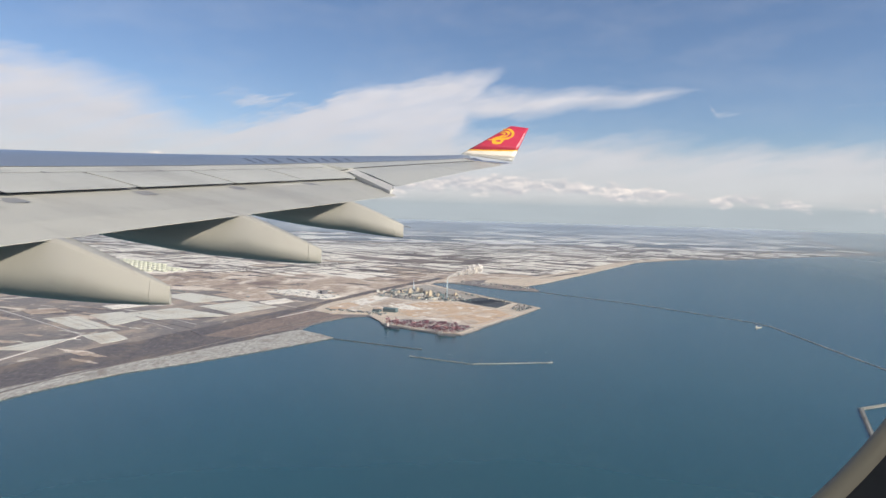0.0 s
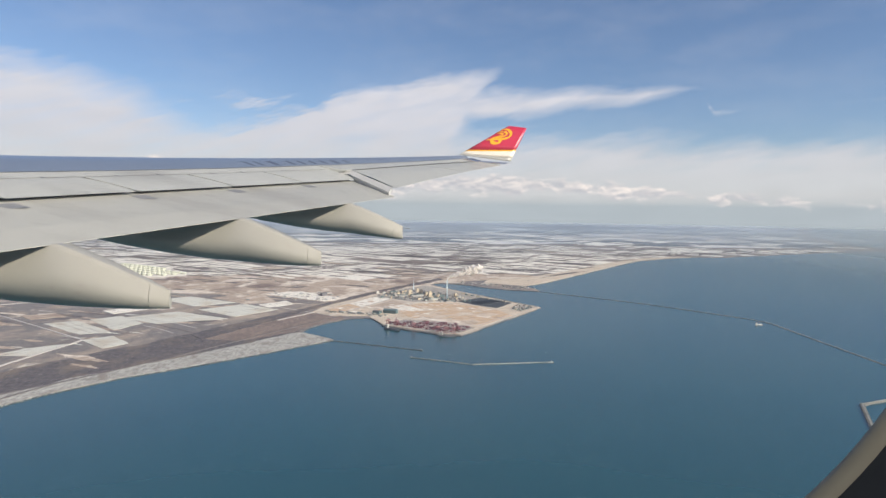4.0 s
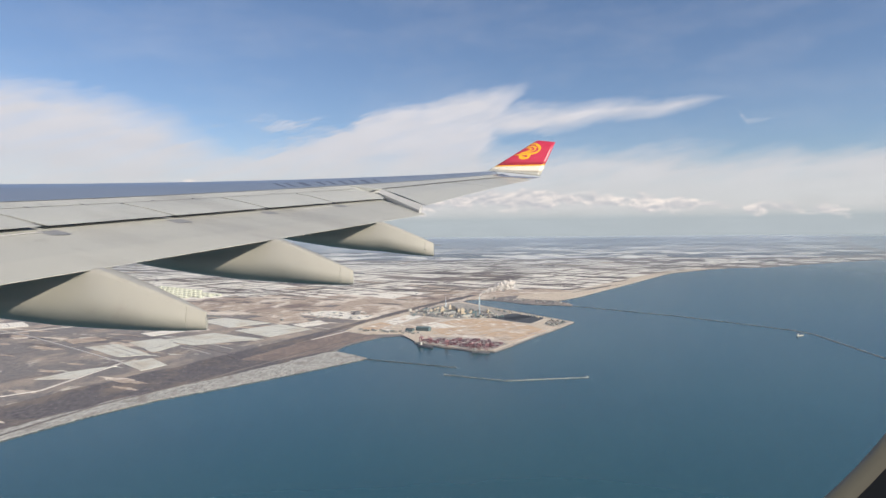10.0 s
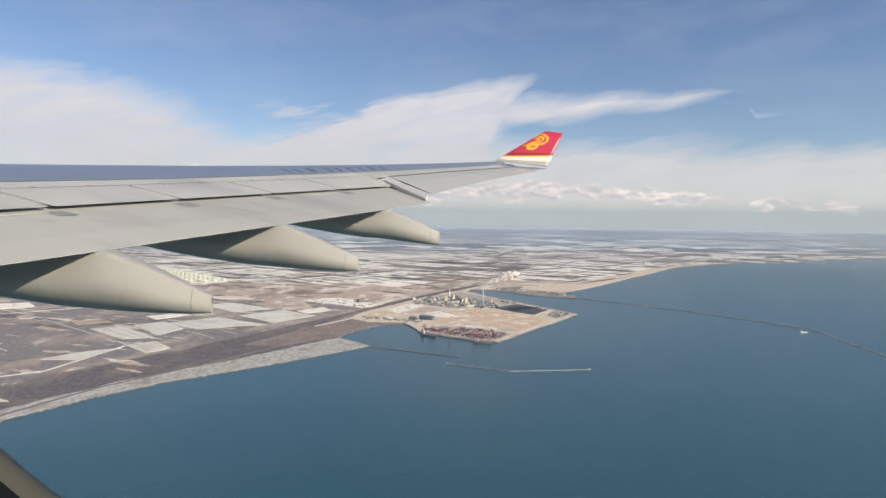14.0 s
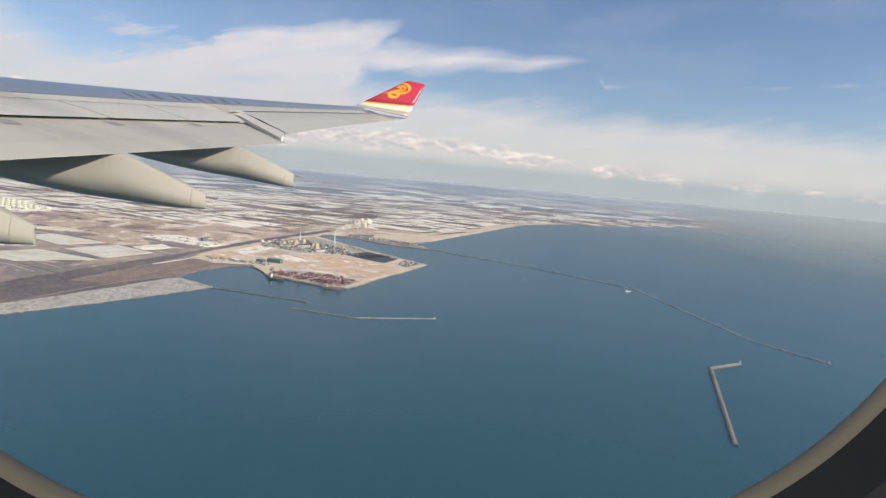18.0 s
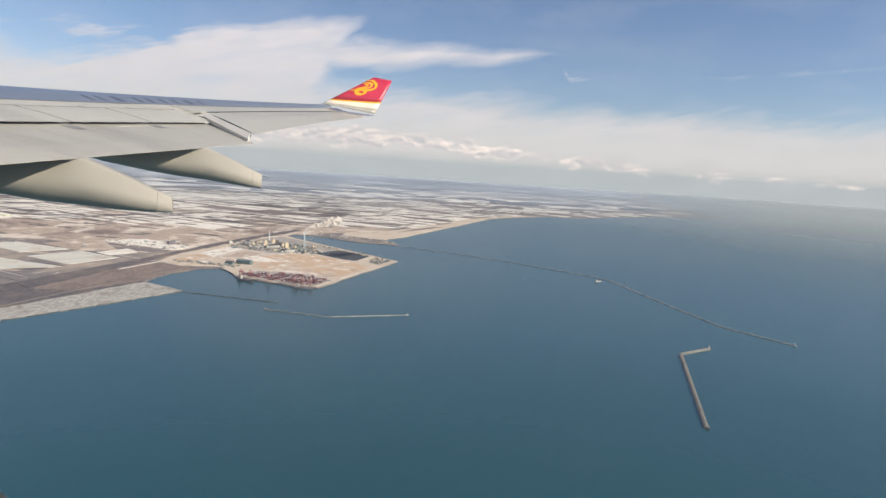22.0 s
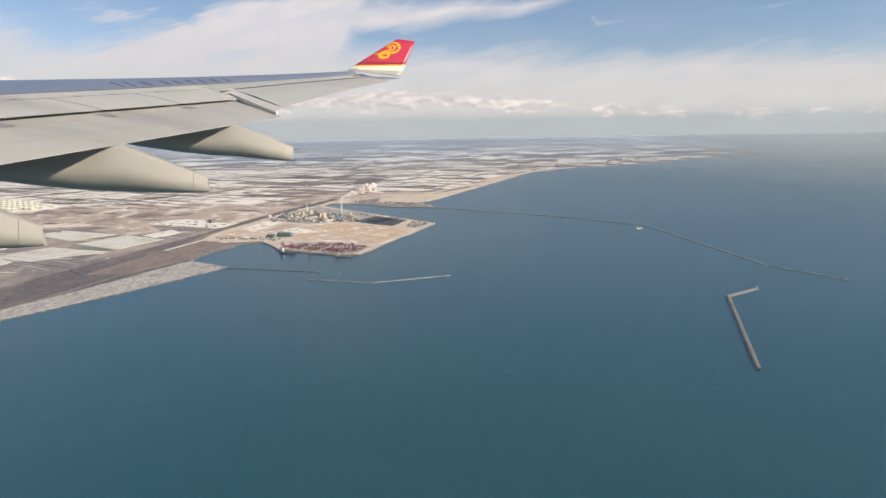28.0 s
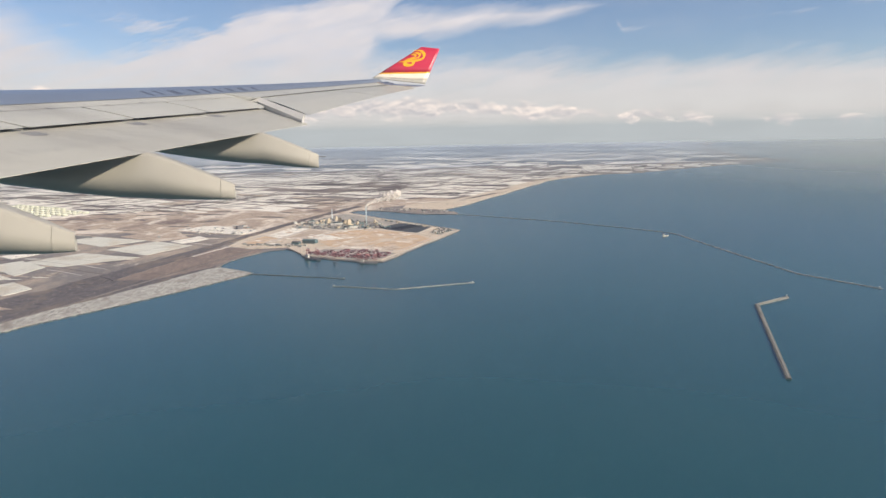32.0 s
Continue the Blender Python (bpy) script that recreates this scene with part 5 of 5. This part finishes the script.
# dark marks of the painted letters on the wing box, as plain bars
skin_x = lambda f: lambda y: bound_x(y) + (crest_x(y) - bound_x(y)) * f
skin_z = lambda f: lambda y: z_bound(y) + (z_crest(y) - z_bound(y)) * 1.36 * f + 0.008
for k, (yc, w) in enumerate(((18.6, 0.12), (19.0, 0.12), (19.55, 0.25), (20.3, 0.12), (20.7, 0.12), (21.15, 0.12), (21.6, 0.12), (22.05, 0.2), (22.6, 0.12))):
    part("painted_bar", plate(yc, yc + w, [(skin_x(0.47), skin_z(0.47)), (skin_x(0.12), skin_z(0.12))], 0.004, 2), M["mark"], wing, "dark blue painted bar")


# flap track fairings
def fairing(y, scale, label, drop=0.0):
    ax, az_ = te_x(y), z_flap(y)
    prof = [(-4.6, -0.05, -0.10, 0.05), (-3.6, -0.05, -0.34, 0.20), (-2.6, -0.05, -0.55, 0.30), (-1.6, -0.05, -0.72, 0.36), (-0.7, -0.03, -0.84, 0.38), (0.0, 0.0, -0.895, 0.37),
            (0.35, -0.14, -0.915, 0.355), (0.75, -0.31, -0.93, 0.305), (1.15, -0.49, -0.94, 0.205), (1.40, -0.61, -0.935, 0.11), (1.52, -0.665, -0.93, 0.045)]

    def ring_of(dx, zt, zb, hw):
        zb -= drop * max(0.0, dx / 1.52)
        h = zt - zb
        half = [(0.0, 1.0), (0.34, 1.0), (0.50, 0.985), (0.60, 0.93), (0.72, 0.81), (0.84, 0.68), (0.94, 0.55), (1.0, 0.43), (0.97, 0.32), (0.87, 0.20), (0.69, 0.10), (0.46, 0.035), (0.22, 0.008), (0.0, 0.0)]
        shape = half + [(-a, b) for a, b in half[-2:0:-1]]
        return [wp(ax + dx * scale, y + a * hw * scale, az_ + (zb + b * h) * scale) for a, b in shape]

    fine_prof = []
    for p0, p1 in zip(prof, prof[1:]):
        fine_prof += [tuple(u + (v - u) * f for u, v in zip(p0, p1)) for f in (0.0, 0.5)]
    prof = fine_prof + [prof[-1]]
    f_ = new("flap_track_fairing")
    f_.parent = wing
    tagged(f_, label)
    bm_ = bmesh.new()
    loft(bm_, [ring_of(*q) for q in prof[:-3]], sharp=(3, 13, 23))
    part("shell", bm_, M["fairing"], f_, smooth=True)
    bm_ = bmesh.new()
    loft(bm_, [ring_of(q[0] + 0.006, q[1] - 0.002, q[2] + 0.002, q[3] * 0.994) for q in prof[-4:]], sharp=(3, 13, 23))
    part("tail_cap", bm_, M["fairing"], f_, smooth=True)
    bm_ = bmesh.new()
    loft(bm_, [[wp(ax + (1.525 + dx) * scale, y + a * 0.012, az_ + (-0.72 - 0.10 * dx + b * 0.012) * scale) for a, b in ((-1, -1), (1, -1), (1, 1), (-1, 1))] for dx in (0.0, 0.22)])
    part("drain_rod", bm_, M["slot"], f_, "thin dark drain rod")


fairing(9.7, 1.0, "beige-grey canoe-shaped flap track fairing")
fairing(13.5, 0.98, "beige-grey canoe-shaped flap track fairing", 0.03)
fairing(17.4, 0.86, "beige-grey canoe-shaped flap track fairing", 0.13)
fairing(5.9, 1.02, "beige-grey canoe-shaped flap track fairing")

# winglet
LEB, LET, TET, TEB = (0.28, 2.16), (2.41, 3.41), (3.20, 3.325), (2.53, 1.88)


def on_winglet(u, v):
    """u from the front edge to the rear one, v from the root to the top."""
    a = Vector(LEB) + (Vector(LET) - Vector(LEB)) * v
    b = Vector(TEB) + (Vector(TET) - Vector(TEB)) * v
    p = a + (b - a) * u
    y = 30.0 + 0.9 * v
    return p.x * y / 30, y, p.y * y / 30


def winglet_piece(v0, v1, thick, u0=0.0, u1=1.0, tilt=(0, 0), n=4):
    bm_ = bmesh.new()
    rings_ = []
    for k in range(n + 1):
        f = k / n
        front, back = [], []
        for u_ in (0.0, 0.05, 0.2, 0.45, 0.7, 0.9, 1.0):
            u = u0 + (u1 - u0) * u_
            v = v0 + (v1 - v0) * f
            vv = min(1.0, max(0.0, v + (tilt[0] if k == 0 else tilt[1]) * (0.5 - u)))
            x, y, z = on_winglet(u, vv)
            t = thick * (0.15 + math.sin(math.pi * min(1, u ** 0.6)) * 0.85)
            front.append(wp(x, y - t, z)), back.append(wp(x, y + t, z))
        rings_.append(front + back[::-1])
    loft(bm_, rings_)
    return bm_


winglet = new("winglet")
winglet.parent = wing
tagged(winglet, "upturned winglet, red above white with a gold stripe")
part("root_fairing", winglet_piece(-0.0, 0.07, 0.075, tilt=(0, -0.06)), M["flap_grey"], winglet, "grey polished root fairing", True)
part("white_root", winglet_piece(0.07, 0.22, 0.07, tilt=(-0.06, -0.18)), M["white"], winglet, "white lower part", True)
part("gold_stripe", winglet_piece(0.22, 0.26, 0.072, tilt=(-0.18, -0.18)), M["gold"], winglet, "thin gold stripe", True)
part("red_blade", winglet_piece(0.26, 1.0, 0.07, tilt=(-0.18, 0.0)), M["red"], winglet, "red upper blade", True)


def stroke(points, widths):
    """A gold brush stroke on the blade's inner face, through points given as (u, v), thick in the middle and thin at its ends."""
    fine_pts = []
    n = len(points)
    for i in range(n - 1):
        p0, p1, p2, p3 = (Vector(points[max(0, min(n - 1, j))]) for j in (i - 1, i, i + 1, i + 2))
        for k in range(5):
            f = k / 5
            fine_pts.append((0.5 * (2 * p1 + (p2 - p0) * f + (2 * p0 - 5 * p1 + 4 * p2 - p3) * f * f + (3 * p1 - p0 - 3 * p2 + p3) * f ** 3), widths[i] + (widths[i + 1] - widths[i]) * f))
    fine_pts.append((Vector(points[-1]), widths[-1]))
    rings_ = []
    for i, (p, w) in enumerate(fine_pts):
        d = fine_pts[min(i + 1, len(fine_pts) - 1)][0] - fine_pts[max(i - 1, 0)][0]
        side = Vector((-d.y, d.x * 0.7)).normalized() * w / 2
        (x0, y0, z0), (x1, y1, z1) = on_winglet(p.x + side.x, p.y + side.y), on_winglet(p.x - side.x, p.y - side.y)
        rings_.append([wp(x0, y0 - 0.079, z0), wp(x1, y1 - 0.079, z1), wp(x1, y1 - 0.055, z1), wp(x0, y0 - 0.055, z0)])
    bm_ = bmesh.new()
    loft(bm_, rings_)
    return bm_


for points, widths in (
        ([(-0.037, 0.869), (0.182, 0.896), (0.457, 0.823), (0.563, 0.731), (0.525, 0.642), (0.367, 0.594), (0.188, 0.553), (0.046, 0.516)], (0.02, 0.04, 0.06, 0.075, 0.08, 0.07, 0.05, 0.02)),
        ([(0.037, 0.804), (0.195, 0.82), (0.367, 0.779), (0.397, 0.702), (0.282, 0.642), (0.108, 0.572)], (0.02, 0.035, 0.05, 0.055, 0.05, 0.02)),
        ([(0.049, 0.757), (0.183, 0.76), (0.277, 0.729), (0.223, 0.664), (0.116, 0.609)], (0.02, 0.035, 0.045, 0.04, 0.015)),
        ([(0.342, 0.591), (0.419, 0.555), (0.444, 0.489), (0.394, 0.46), (0.294, 0.468), (0.2, 0.525), (0.208, 0.574)], (0.04, 0.07, 0.08, 0.08, 0.08, 0.06, 0.03))):
    part("gold_stroke", stroke(points, widths), M["gold"], winglet, "gold curling stroke")

# ---- fuselage and cabin window ----
WIN_Y = 0.16
fus = empty("fuselage_side", ATTITUDE @ Matrix.Translation((0, 0, EYE)), "white airliner fuselage section round the cabin", "fuselage", kind="structure")
CY, CZ, RAD = -2.42, -0.55, 2.80


def hull_point(a, r, x):
    return Vector((x, CY + r * math.cos(a), CZ + r * math.sin(a)))


A_LOW, A_HIGH = math.asin((-0.62 - CZ) / RAD), math.asin((0.62 - CZ) / RAD)
bm = bmesh.new()
angles = [A_HIGH + (math.tau - (A_HIGH - A_LOW)) * k / 40 for k in range(41)]
loft(bm, [[hull_point(a, RAD, x) for a in angles] + [hull_point(a, RAD - 0.12, x) for a in reversed(angles)] for x in (-14, -7, 0, 7, 14)])
part("skin", bm, M["fuselage"], fus, smooth=False)
for x0, x1 in ((-14, -0.9), (0.9, 14)):
    bm = bmesh.new()
    a_s = [A_LOW + (A_HIGH - A_LOW) * k / 4 for k in range(5)]
    loft(bm, [[hull_point(a, RAD, x) for a in a_s] + [hull_point(a, RAD - 0.12, x) for a in reversed(a_s)] for x in (x0, x1)])
    part("side_skin", bm, M["fuselage"], fus)
for x0, x1 in ((-14.2, -14), (14, 14.2)):
    bm = bmesh.new()
    loft(bm, [[hull_point(k * math.tau / 32, RAD, x) for k in range(32)] for x in (x0, x1)])
    part("end_bulkhead", bm, M["fuselage"], fus)


def oval(hw, hh, n=192, power=2.6):
    out = []
    for k in range(n):
        a = k * math.tau / n
        c, s = math.cos(a), math.sin(a)
        out.append((hw * math.copysign(abs(c) ** (2 / power), c), hh * math.copysign(abs(s) ** (2 / power), s)))
    return out


WX, WZ, HW, HH = 0.0, 0.0, 0.125, 0.175
window = empty("window_1", ATTITUDE @ Matrix.Translation((WX, WIN_Y, EYE + WZ)), "rounded cabin window with a beige trim ring", "window", kind="structure")
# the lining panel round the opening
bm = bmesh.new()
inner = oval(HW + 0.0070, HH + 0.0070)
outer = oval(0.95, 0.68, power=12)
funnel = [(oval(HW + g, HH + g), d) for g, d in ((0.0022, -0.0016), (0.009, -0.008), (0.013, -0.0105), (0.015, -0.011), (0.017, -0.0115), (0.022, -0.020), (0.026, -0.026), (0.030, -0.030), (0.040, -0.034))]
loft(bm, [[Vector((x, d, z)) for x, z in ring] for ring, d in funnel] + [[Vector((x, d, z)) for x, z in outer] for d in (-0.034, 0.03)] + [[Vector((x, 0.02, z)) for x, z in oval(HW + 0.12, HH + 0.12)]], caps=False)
part("lining_panel", bm, M["wall"], window, "cabin lining with shade in its near-black colour")
bm = bmesh.new()
prof = [(0.0026, -0.0022), (0.0016, -0.0022), (0.0006, -0.0016), (0.0001, -0.0008), (0.0, 0.0), (0.0008, 0.0007), (0.02, 0.006), (0.06, 0.012)]
loft(bm, [[Vector((x, d, z)) for x, z in oval(HW + g, HH + g)] for g, d in prof] , caps=False)
part("trim_ring", bm, M["lip"], window, "beige-grey moulded trim ring", smooth=True)

# the pane: clear acrylic, with a faint translucent veil added to lift dark tones
pane_m = bpy.data.materials.new("veiled_acrylic")
pane_m.use_nodes = True
pn, pl = pane_m.node_tree.nodes, pane_m.node_tree.links
pn.clear()
p_noise, p_range = pn.new("ShaderNodeTexNoise"), pn.new("ShaderNodeMapRange")
p_noise.inputs["Scale"].default_value, p_noise.inputs["Detail"].default_value = 9.0, 4
p_range.inputs[3].default_value, p_range.inputs[4].default_value = 0.016, 0.034
p_mix, p_out, p_clear, p_cloud = (pn.new(k) for k in ("ShaderNodeMixShader", "ShaderNodeOutputMaterial", "ShaderNodeBsdfTransparent", "ShaderNodeBsdfTranslucent"))
p_cloud.inputs[0].default_value = (0.86, 0.90, 0.92, 1)
for a_, b_ in ((p_noise.outputs[0], p_range.inputs[0]), (p_range.outputs[0], p_mix.inputs[0]), (p_clear.outputs[0], p_mix.inputs[1]), (p_cloud.outputs[0], p_mix.inputs[2]), (p_mix.outputs[0], p_out.inputs[0])):
    pl.new(a_, b_)
bm = bmesh.new()
loft(bm, [[Vector((x, d, z)) for x, z in oval(HW + 0.10, HH + 0.10, 64)] for d in (0.050, 0.054)])
pane = part("pane", bm, pane_m, window, "clear acrylic pane with an added faint veil")
pane.visible_shadow = False

# lamps added unseen at the cabin's far wall, in place of windows, to light the trim
for k in range(5):
    lamp = bpy.data.lights.new("cabin_fill_light", "AREA")
    lamp.shape, lamp.size, lamp.size_y, lamp.energy, lamp.color = "RECTANGLE", 0.26, 0.36, 9.0, (1.0, 0.96, 0.9)
    o = new("cabin_fill_light", lamp)
    o.matrix_world = ATTITUDE @ look((-1.06 + 0.53 * k, -4.85, EYE + 0.05), (-1.06 + 0.53 * k, 0, EYE - 0.1))
